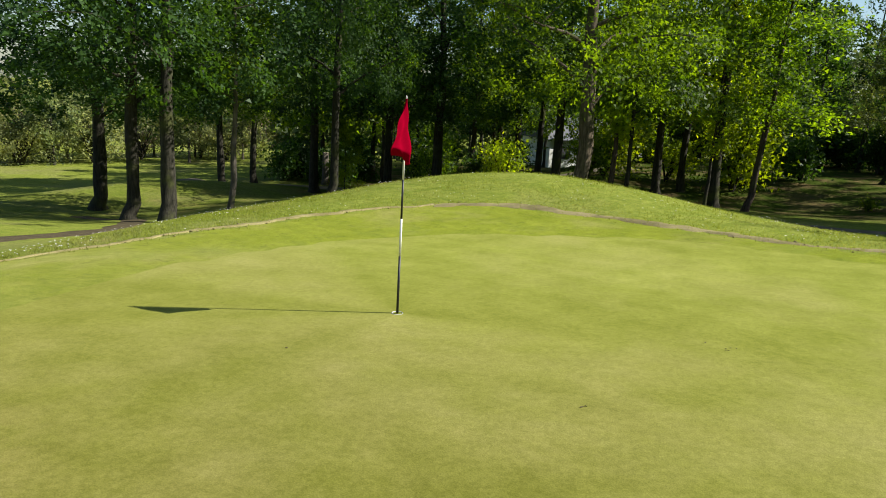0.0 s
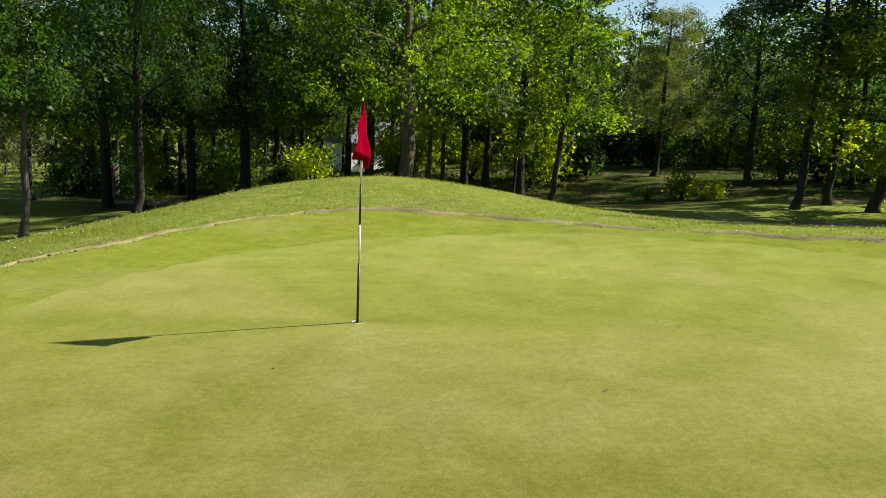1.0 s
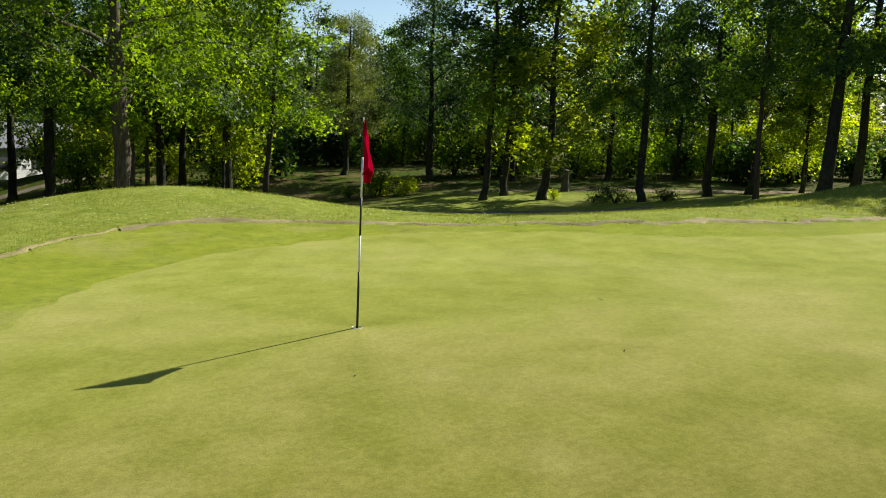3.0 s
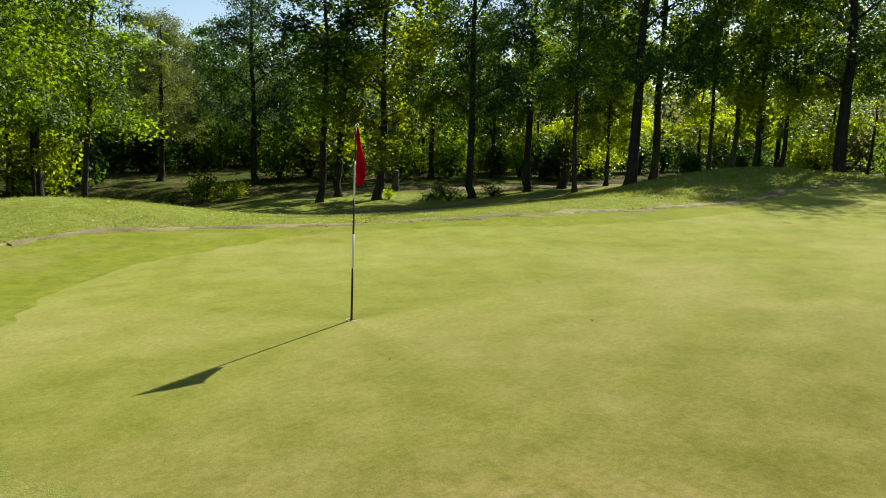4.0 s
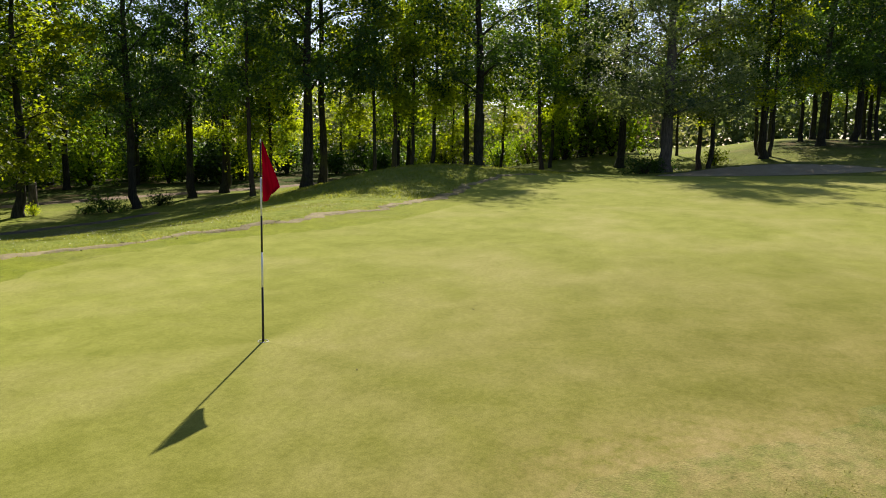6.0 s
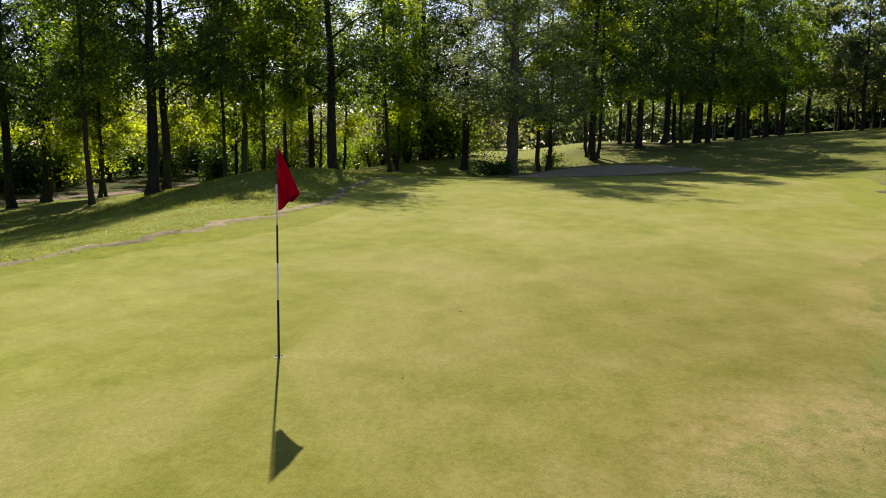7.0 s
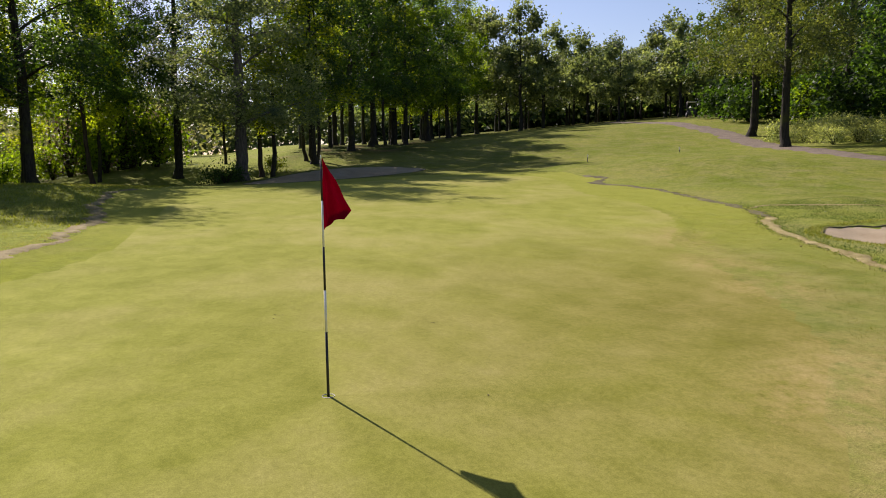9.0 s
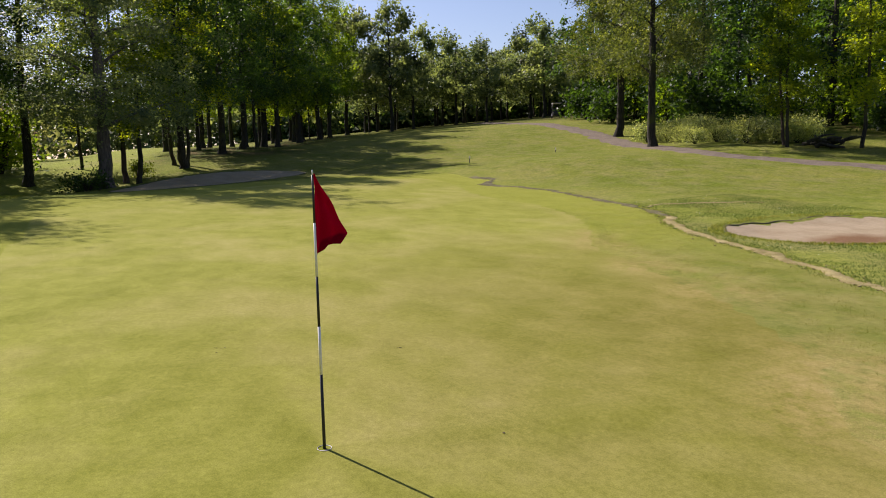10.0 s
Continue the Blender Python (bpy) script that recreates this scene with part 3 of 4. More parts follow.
# ---- trees ----
def leaf_cards(rng, centers, spread, count, size, flat=0.6, corners=4, thin=0.5, slope=0.8):
    """Corners of small folded leaves strewn round the centres in flattish sprays that tilt each their own way."""
    c = np.repeat(centers, count, axis=0)
    sp = np.repeat(spread, count)[:, None]
    k = len(c)
    face = rng.normal(size=(len(centers), 3)) * slope * np.array([1, 1, 0.4]) + np.array([0, 0, 1.0])
    face /= np.linalg.norm(face, axis=1)[:, None]
    face = np.repeat(face, count, axis=0)
    p = rng.normal(size=(k, 3)) * sp
    p = c + p - face * (np.sum(p * face, axis=1)[:, None] * (1 - thin))
    up = rng.normal(size=(k, 3)) * flat + face
    up /= np.linalg.norm(up, axis=1)[:, None]
    a = np.cross(up, rng.normal(size=(k, 3)))
    a /= np.linalg.norm(a, axis=1)[:, None]
    b = np.cross(up, a)
    s = (size * rng.uniform(0.55, 1.35, k))[:, None]
    droop = up * s * 0.22
    if corners == 3:
        v = np.stack([p - a * s + droop * 0.3, p + a * s * 0.35 + b * s * 0.75, p + a * s * 0.75 - b * s * 0.6 - droop], 1)
    else:
        v = np.stack([p - a * s, p - a * s * 0.25 + b * s * 0.52 - droop * 0.3, p + a * s - droop, p - a * s * 0.15 - b * s * 0.52 - droop * 0.3], 1)
    return v.reshape(-1, 3)


def make_tree(name, label, seed, height, base, spread, girth, leaves, size, leaf_mat, bark_mat, lean=0.0, low=(0.35, 1.0), per=120, top_narrow=0.55, limbs=12, roots=True, thin=0.5, sink=1.8):
    """A broad-leaved tree: trunk, limbs and a crown of separate leaves. base: where the crown begins."""
    rng = np.random.default_rng(seed)
    root = tagged(new(name), label, "tree")
    # trunk
    n = 14
    zs = np.r_[-0.5, 0.0, 0.25, 0.7, np.linspace(1.4, height * 0.93, n)]
    wand = np.cumsum(rng.normal(size=(len(zs), 2)) * 0.035, axis=0)
    wand[:3] = 0
    axis_pts = np.c_[wand[:, 0] + lean * zs, wand[:, 1], zs]
    rad = girth * np.clip(1 - zs / height, 0.05, 1) ** 0.75
    rad[:4] *= np.array([1.7, 1.42, 1.14, 1.04]) if roots else 1.0
    v, f = tube(axis_pts, rad, 10)
    v = [Vector(p) + (Vector(p) - Vector((axis_pts[i // 10][0], axis_pts[i // 10][1], p[2]))) * 0.28 * noise.noise((p[0] * 4, p[1] * 4, p[2] * 0.9 + seed)) for i, p in enumerate(v)]
    part("trunk", mesh_from("trunk", v, f, bark_mat), root)
    # limbs
    tips = []
    for k in range(limbs):
        vs, fs = [], []
        z = base * 0.8 + (height * 0.9 - base * 0.8) * (k + rng.uniform(0, 0.8)) / limbs
        t = (z - base) / (height - base)
        reach = spread * (1 - top_narrow * max(0, t)) * rng.uniform(0.6, 1.0)
        a = k * 2.4 + rng.uniform(-0.5, 0.5)
        o = np.array([np.interp(z, zs, axis_pts[:, 0]), np.interp(z, zs, axis_pts[:, 1]), z])
        d = np.array([math.cos(a), math.sin(a), 0])
        rise = rng.uniform(0.25, 0.75)
        mid = o + d * reach * 0.5 + np.array([0, 0, reach * 0.5 * rise]) + rng.normal(size=3) * 0.15
        end = o + d * reach + np.array([0, 0, reach * rise * 0.8]) + rng.normal(size=3) * 0.2
        r0 = girth * np.clip(1 - z / height, 0.08, 1) ** 0.75 * 0.42
        tv, tf = tube([o, o * 0.5 + mid * 0.5 + np.array([0, 0, 0.1]), mid, end], [r0, r0 * 0.75, r0 * 0.5, r0 * 0.12], 6, False)
        fs += [tuple(i + len(vs) for i in q) for q in tf]
        vs += tv
        for q in (mid, mid * 0.4 + end * 0.6, end):
            tips.append(q)
            e2 = q + rng.normal(size=3) * np.array([0.9, 0.9, 0.5]) * reach * 0.3
            tv, tf = tube([q, q * 0.5 + e2 * 0.5 + np.array([0, 0, 0.06]), e2], [r0 * 0.3, r0 * 0.2, 0.006], 4, False)
            fs += [tuple(i + len(vs) for i in w) for w in tf]
            vs += tv
            tips.append(e2)
        part("limb", mesh_from("limb", vs, fs, bark_mat), root)
    # crown
    tips = np.array(tips)
    want = max(8, leaves // per)
    extra = []
    while len(extra) < max(0, want - len(tips)):
        t = rng.uniform(0, 1) ** sink
        z = base + (height - base) * t
        reach = spread * (1 - top_narrow * t) * (0.75 + 0.35 * math.sin(3.1 * min(1, t * 1.6 + 0.15)))
        a, r = rng.uniform(0, 2 * math.pi), reach * math.sqrt(rng.uniform(0.08, 1))
        r *= 1 + 0.25 * noise.noise((math.cos(a) * 2, math.sin(a) * 2, z * 0.4 + seed))
        extra.append((np.interp(z, zs, axis_pts[:, 0]) + r * math.cos(a), r * math.sin(a), z))
    centers = np.vstack([tips, np.array(extra)]) if extra else tips[rng.permutation(len(tips))[:want]]
    lv = leaf_cards(rng, centers, rng.uniform(low[0], low[1], len(centers)) * 0.62, per, size, 0.5, 3, thin)
    part("crown", cards("crown", lv, 3, leaf_mat), root, "crown of small green leaves")
    return root


def shrub(name, label, seed, h, w, leaves, size, mat, stems=7):
    rng = np.random.default_rng(seed)
    root = tagged(new(name), label, "bush")
    cen = []
    for k in range(stems):
        a = rng.uniform(0, 6.28)
        e = np.array([math.cos(a) * w * rng.uniform(0.2, 0.9), math.sin(a) * w * rng.uniform(0.2, 0.9), h * rng.uniform(0.5, 1.0)])
        tv, tf = tube([(0, 0, -0.1), e * 0.45 + np.array([0, 0, h * 0.1]), e], [0.03 * h, 0.018 * h, 0.005], 5, False)
        part("stem", mesh_from("stem", tv, tf, M_BARK), root)
        cen += [e, e * 0.75, e * 0.55 + rng.normal(size=3) * 0.1 * w, e * 0.8 + rng.normal(size=3) * 0.2 * w, np.array([e[0] * 1.1, e[1] * 1.1, e[2] * 0.3])]
    cen = np.abs(np.array(cen)) * np.sign(np.array(cen) + 1e-9)
    cen[:, 2] = np.clip(cen[:, 2], 0.12 * h, None)
    lv = leaf_cards(rng, cen, np.full(len(cen), 0.16 * max(w, h)), max(4, leaves // len(cen)), size, 0.9, 3)
    lv[:, 2] = np.maximum(lv[:, 2], 0.02)
    part("leaves", cards("leaves", lv, 3, mat), root)
    return root


OAK = "tall oak with dark fissured bark and fresh leaves"
KINDS = {
    "oak_a": make_tree("oak_tree", OAK, 11, 17, 4.6, 4.2, 0.25, 20000, 0.092, M_LEAF, M_BARK),
    "oak_b": make_tree("oak_tree", OAK, 12, 16, 5.6, 3.8, 0.22, 16500, 0.12, M_LEAF, M_BARK),
    # same oak, with shade coloured into its leaves
    "oak_c": make_tree("oak_tree", OAK, 13, 17, 4.8, 4.6, 0.27, 26000, 0.092, M_LEAF_SHADE, M_BARK, sink=1.35),
    "oak_big": make_tree("oak_tree", "thick old oak with a ragged sunlit trunk", 14, 18, 4.6, 5.0, 0.34, 30000, 0.085, M_LEAF, M_BARK_OLD, limbs=18, lean=-0.02),
    # its pale leaf colour stands in for glints on the leaves
    "oak_grey": make_tree("oak_tree", "broad oak with a thick grey trunk and dense crown", 33, 17, 4.0, 5.2, 0.36, 34000, 0.085, M_LEAF_HAZE_GLINT, M_BARK_PALE, limbs=18),
    "oak_olive": make_tree("oak_tree", "tall oak with olive-green leaves beside the path", 34, 17, 5.0, 4.2, 0.27, 26000, 0.085, M_LEAF_OLIVE, M_BARK),
    "slim_a": make_tree("slender_tree", "slender young tree with a thin dark stem", 15, 13, 3.2, 2.1, 0.10, 6500, 0.1, M_LEAF_YELLOW, M_BARK, limbs=12),
    "slim_b": make_tree("slender_tree", "slender leaning tree with thin foliage", 16, 14, 4.0, 2.4, 0.12, 8000, 0.09, M_LEAF, M_BARK_RED, lean=0.07, limbs=12),
    "slim_c": make_tree("slender_tree", "slender dark tree with a bare stem and thin crown", 27, 15, 7.5, 2.2, 0.13, 5000, 0.105, M_LEAF_SHADE, M_BARK, limbs=10),
    "young": make_tree("young_tree", "young tree with bright yellow-green leaves low down", 17, 12, 1.6, 3.3, 0.14, 12000, 0.105, M_LEAF_YELLOW, M_BARK, limbs=16),
    "pale": make_tree("pale_tree", "thin grey tree with hardly any leaves", 18, 11, 4.5, 1.2, 0.13, 798, 0.094, M_LEAF, M_BARK_PALE, limbs=9),
    "far_a": make_tree("woodland_tree", "leafy green tree inside the wood", 19, 15, 4.0, 3.9, 0.19, 5200, 0.163, M_LEAF, M_BARK, per=62, limbs=8),
    "far_b": make_tree("woodland_tree", "leafy yellow-green tree inside the wood", 20, 13, 2.6, 3.6, 0.16, 5200, 0.163, M_LEAF_YELLOW, M_BARK, per=62, limbs=8),
    "far_c": make_tree("woodland_tree", "dark leafy tree inside the wood", 21, 16, 4.6, 4.1, 0.21, 5200, 0.163, M_LEAF_SHADE, M_BARK, per=62, limbs=8),
    "edge": make_tree("parkland_tree", "round-crowned parkland tree in full leaf", 22, 14, 4.4, 5.0, 0.24, 5000, 0.25, M_LEAF_HAZE_GLINT, M_BARK, per=60, limbs=12, top_narrow=0.22, low=(0.6, 1.25)),
    "meadow_tree": make_tree("meadow_tree", "olive tree across the sunny meadow, leaves coloured pale for haze", 35, 14, 2.2, 5.0, 0.2, 5000, 0.22, M_HAZE, M_BARK_PALE, per=60, limbs=12, top_narrow=0.25, low=(0.6, 1.25)),
    "thicket_a": shrub("thicket", "dense dark green thicket beneath the trees", 23, 3.2, 2.2, 1900, 0.15, M_LEAF_SHADE, 8),
    "thicket_b": shrub("thicket", "leafy green thicket beneath the trees", 24, 4.2, 2.0, 1900, 0.15, M_LEAF, 8),
    "thicket_c": shrub("thicket", "bright yellow-green thicket beneath the trees", 25, 3.6, 2.4, 1900, 0.14, M_LEAF_YELLOW, 8),
    "brush": shrub("brush", "grey-brown half-bare brush inside the wood", 28, 4.6, 1.7, 700, 0.13, M_BRUSH, 10),
    "haze_bush": shrub("hazel_bush", "olive bush across the meadow, leaves coloured pale for haze", 29, 4.4, 2.4, 2600, 0.11, M_HAZE, 9),
    "scrub": shrub("scrub_clump", "pale yellowish clump of tall scrub", 26, 1.25, 1.5, 1300, 0.065, M_SCRUB, 11),
}
used = set()


def plant(kind, x, y, turn=0.0, size=1.0, wide=1.0, tilt=(0, 0), label="", group=""):
    src = KINDS[kind]
    z = float(land(x, y))
    m = pose(x, y, z, tilt[0], tilt[1], turn) @ Matrix.Diagonal((size * wide, size * wide, size, 1))
    if kind in used:
        ob = copy_thing(src, m)
    else:
        ob = src
        used.add(kind)
    ob.matrix_basis = m
    tagged(ob, label, group=group)
    return ob


# the trees that stand along the edge, one by one: kind, place, turn, height, breadth
EDGE = [
    ("oak_c", -25.2, 20.2, 10, 0.95, 1.3), ("oak_c", -18.5, 15.3, 80, 0.95, 1.0), ("oak_c", -15.8, 14.4, 140, 1.0, 1.0), ("pale", -15.2, 17.2, 20, 1.0, 1.0),
    ("oak_a", -28.3, 33.4, 200, 1.0, 1.0), ("oak_b", -26.6, 34.5, 250, 1.0, 1.0), ("oak_c", -20.3, 31.8, 310, 1.0, 1.0), ("oak_c", -14.2, 23.2, 30, 1.0, 0.75),
    ("oak_c", -16.4, 33.3, 60, 1.0, 1.0), ("oak_c", -13.3, 33.8, 120, 1.05, 1.1), ("oak_b", -15.6, 46.9, 170, 1.0, 1.0), ("oak_a", -14.4, 50.2, 220, 1.0, 1.0),
    ("oak_c", -13.0, 50.3, 270, 1.0, 1.0), ("oak_b", -8.7, 39.7, 300, 1.0, 1.0), ("oak_c", -6.4, 34.3, 340, 1.0, 1.0), ("oak_big", -2.8, 23.4, 40, 1.0, 1.0),
    ("slim_b", -2.4, 29.3, 100, 1.1, 1.0), ("slim_a", -1.9, 30.2, 200, 1.1, 1.0), ("oak_a", -1.0, 36.5, 150, 1.0, 1.0), ("oak_b", 0.2, 38.4, 190, 1.0, 1.0),
    ("oak_a", 2.2, 33.0, 240, 1.0, 1.0), ("slim_b", 3.7, 31.6, 0, 1.1, 1.2), ("slim_a", 1.8, 32.2, 280, 0.95, 0.9),
    ("slim_c", 14.8, 28.4, 15, 0.95, 1.5), ("slim_c", 16.9, 30.2, 75, 1.0, 1.6), ("young", 17.7, 27.3, 120, 1.2, 1.3), ("oak_c", 21.5, 23.8, 160, 0.95, 0.82), ("oak_c", 31.0, 26.2, 20, 0.95, 1.1),
    ("oak_c", 26.6, 24.8, 210, 0.95, 0.85), ("slim_b", 23.2, 18.0, 185, 1.1, 0.9), ("oak_c", 25.2, 16.2, 250, 1.0, 1.0), ("oak_b", 28.4, 17.3, 330, 1.0, 1.0),
    ("far_c", 21.5, 38.0, 5, 0.95, 1.0), ("far_c", 28.5, 37.0, 95, 1.0, 1.0), ("far_c", 33.5, 36.0, 205, 0.8, 0.9), ("slim_a", 31.0, 22.5, 5, 0.9, 1.1), ("young", 32.0, 23.5, 60, 0.85, 1.0), ("slim_a", 28.5, 14.2, 95, 1.0, 1.0), ("slim_b", 29.5, 13.5, 20, 1.05, 1.0),
    ("slim_a", 30.5, 13.0, 145, 1.1, 1.0), ("slim_a", 32.0, 12.4, 190, 1.15, 1.0), ("oak_b", 42.7, 14.5, 25, 1.0, 1.0), ("oak_c", 32.4, 9.6, 85, 0.93, 1.15),
    ("slim_b", 40.9, 8.5, 135, 1.1, 1.0), ("slim_a", 42.2, 8.3, 175, 1.1, 1.0), ("oak_c", 43.4, 3.9, 230, 0.95, 1.0), ("oak_c", 50.5, 8.0, 30, 1.0, 1.15), ("far_b", 60.5, 9.5, 70, 0.7, 1.0), ("slim_b", 41.5, -1.2, 20, 1.0, 1.2), ("slim_a", 40.6, -1.8, 120, 1.05, 1.3), ("oak_grey", 35.4, 0.1, 285, 0.85, 1.15),
    ("slim_a", 50.0, 1.0, 15, 1.0, 1.0), ("slim_b", 46.0, -4.4, 65, 1.05, 1.0), ("slim_a", 45.0, -5.1, 105, 1.1, 1.1), ("oak_c", 44.2, -4.8, 155, 0.85, 1.1),
    ("oak_c", 50.5, -8.3, 205, 0.85, 1.1), ("oak_c", 55.0, -10.7, 260, 1.0, 0.95), ("slim_a", 58.0, -12.5, 310, 1.2, 1.2), ("oak_a", 63.0, -15.5, 350, 0.95, 1.0),
    ("oak_c", 71.5, -20.0, 40, 1.05, 1.0), ("oak_a", 79.0, -24.5, 90, 1.1, 1.0), ("oak_b", 86.0, -28.0, 140, 1.15, 1.1), ("edge", 95.0, -33.5, 190, 1.2, 1.0), ("edge", 88.9, -37.8, 60, 1.15, 0.9), ("edge", 94.5, -43.6, 110, 1.0, 0.9),
    ("oak_olive", 41.0, -37.0, 240, 1.0, 1.15), ("oak_olive", 32.0, -32.3, 20, 1.05, 0.95), ("slim_a", 24.3, -35.4, 340, 0.75, 1.2), ("slim_b", 24.9, -35.9, 40, 0.75, 1.0),
    ("slim_a", 21.5, -38.0, 95, 0.9, 1.2), ("oak_olive", 11.6, 45.5, 20, 0.66, 1.2), ("oak_olive", 15.0, 57.0, 70, 0.76, 1.2), ("oak_c", 16.4, 40.5, 130, 0.84, 1.1), ("young", -17.4, 30.4, 15, 0.4, 0.9),
]
for kind, x, y, turn, size, wide in EDGE:
    plant(kind, x, y, turn, size, wide, group="trees along the edge of the wood")


# young trees that stand in full sun
SUNLIT = [(18.2, 27.6), (31.5, 23.0), (12.0, 45.0), (29.5, 13.8), (-2.0, 29.5), (-12.0, 44.0), (-6.0, 47.0), (-9.8, 78.0)]


def wood_lot(seed, count, region, kinds, apart=2.6, sizes=(0.8, 1.1), group="trees of the wood behind"):
    """Trees strewn over a stretch of the plan, not too close to one another."""
    rng = np.random.default_rng(seed)
    placed = [(x, y) for _, x, y, *_ in EDGE]
    tries = 0
    while count and tries < 6000:
        tries += 1
        u, v = rng.uniform(0, 1, 2)
        (ax, ay), (bx, by), (cx, cy), (dx, dy) = region
        x = (ax * (1 - u) + bx * u) * (1 - v) + (dx * (1 - u) + cx * u) * v
        y = (ay * (1 - u) + by * u) * (1 - v) + (dy * (1 - u) + cy * u) * v
        # a gap in the wood towards the house
        if y > 36 and abs((x - 0.9) * 0.984 + (y + 6.8) * 0.177) < 1.7:
            continue
        if any(0 < (x - p) * SUN_DIR.x + (y - q) * SUN_DIR.y < 18 and abs((y - q) * SUN_DIR.x - (x - p) * SUN_DIR.y) < 4.6 for p, q in SUNLIT):
            continue
        if any((x - p) ** 2 + (y - q) ** 2 < apart ** 2 for p, q in placed):
            continue
        placed.append((x, y))
        plant(kinds[rng.integers(len(kinds))], x, y, rng.uniform(0, 360), rng.uniform(*sizes), rng.uniform(0.9, 1.15), group=group)
        count -= 1


UNDER = "thickets of the wood floor"
wood_lot(1, 14, [(-30, 40), (-14, 42), (-12, 74), (-38, 72)], ["far_c", "far_c", "far_a"], 4.6)
wood_lot(10, 13, [(-13, 41), (6, 42), (10, 76), (-12, 74)], ["far_b", "far_a", "far_c"], 4.8)
wood_lot(2, 18, [(6, 47), (24, 41), (36, 66), (10, 78)], ["far_c", "far_c", "far_c"], 5.0, (0.66, 0.86))
wood_lot(3, 19, [(24, 36), (38, 19), (72, 26), (46, 66)], ["far_c", "far_a", "far_b", "slim_a"], 4.2, (0.8, 1.05))
wood_lot(4, 6, [(47, 8), (64, 8), (74, 24), (46, 20)], ["far_a", "slim_a", "slim_b"], 3.4, (0.85, 1.1))
wood_lot(5, 22, [(52, -9.5), (98, -33), (101, -28), (55, -4)], ["far_a", "far_c", "far_c", "slim_a"], 3.0, (0.85, 1.1))
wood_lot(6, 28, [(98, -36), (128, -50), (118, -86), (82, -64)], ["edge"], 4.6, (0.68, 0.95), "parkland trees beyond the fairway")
wood_lot(7, 23, [(12, -43), (58, -45), (78, -66), (8, -70)], ["far_c", "far_c", "far_c", "far_a"], 3.6, (0.9, 1.15))
wood_lot(8, 24, [(-66, 4), (-38, 50), (-46, 62), (-80, 16)], ["meadow_tree", "meadow_tree", "edge"], 3.6, (0.42, 0.6), "low trees across the meadow")
wood_lot(11, 18, [(-28, 39), (-12, 40), (-12, 62), (-34, 62)], ["thicket_a", "thicket_a", "thicket_b"], 2.2, (0.6, 1.1), UNDER)
wood_lot(17, 16, [(-12, 39), (6, 40), (10, 62), (-12, 62)], ["thicket_c", "thicket_b", "thicket_c"], 2.2, (0.7, 1.3), UNDER)
wood_lot(12, 26, [(6, 46), (24, 40), (32, 56), (8, 64)], ["thicket_a", "thicket_a", "thicket_b"], 2.2, (0.7, 1.2), UNDER)
wood_lot(13, 40, [(24, 37), (37, 21), (62, 24), (42, 54)], ["thicket_a", "thicket_a", "thicket_b"], 2.2, (0.6, 1.0), UNDER)
wood_lot(14, 6, [(45, 12), (60, 10), (66, 22), (46, 19)], ["thicket_c", "thicket_b"], 2.2, (0.5, 0.9), UNDER)
wood_lot(18, 13, [(47, 5.5), (62, 5), (64, 12), (47, 12)], ["brush", "brush", "thicket_b"], 1.9, (0.7, 1.2), "brush between the trees")
wood_lot(15, 26, [(14, -42), (56, -44), (62, -54), (12, -54)], ["thicket_a", "thicket_a", "thicket_b"], 2.2, (0.8, 1.4), UNDER)
wood_lot(16, 22, [(-66, 12), (-40, 54), (-44, 60), (-72, 18)], ["haze_bush", "haze_bush", "scrub", "brush"], 2.4, (0.7, 1.2), "bushes across the meadow")


def far_wood(seed, line, depth, height, count, size, mat, label):
    """A distant belt of trees, too far off to tell one from the next."""
    rng = np.random.default_rng(seed)
    p = curve_points(line, 2.0)
    i = rng.integers(0, len(p) - 1, count)
    base = p[i] + rng.normal(size=(count, 2)) * depth
    hump = np.array([0.75 + 0.45 * noise.noise((q[0] * 0.11, q[1] * 0.11, seed)) + 0.2 * noise.noise((q[0] * 0.35, q[1] * 0.35, seed)) for q in base])
    z = land(base[:, 0], base[:, 1]) + rng.uniform(0.02, 1, count) ** 0.8 * height * hump
    lv = leaf_cards(rng, np.c_[base, z], np.full(count, 0.7), 3, size, 0.8, 3)
    tagged(new("far_wood", cards("far_wood", lv, 3, mat)), label, "far wood", kind="stuff")


far_wood(41, [(-60, 92), (-20, 100), (20, 96), (60, 86), (98, 66)], 5, 15, 12500, 0.58, M_LEAF_HAZE_GLINT, "distant belt of leafy woodland behind the trees")
far_wood(42, [(98, 66), (128, 44), (150, 12), (152, -20), (146, -50), (125, -92)], 5, 11, 12500, 0.64, M_LEAF_HAZE_GLINT, "distant hazy belt of woodland past the fields")
# the hazy leaf colour also brightens this belt's shaded side
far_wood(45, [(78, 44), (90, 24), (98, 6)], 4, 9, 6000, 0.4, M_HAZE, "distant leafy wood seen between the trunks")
far_wood(46, [(150, -34), (146, -50), (125, -92)], 3, 5, 7000, 0.6, M_LEAF_SHADE, "dark undergrowth below the distant trees")
far_wood(43, [(-60, 92), (-92, 70), (-110, 30), (-110, -10)], 5, 7, 9000, 0.6, M_LEAF_HAZE_GLINT, "distant wooded slope beyond the meadow")
far_wood(44, [(125, -92), (80, -84), (40, -76), (0, -74), (-30, -76)], 4, 17, 9000, 0.55, M_LEAF_SHADE, "distant belt of woodland behind the cart path")


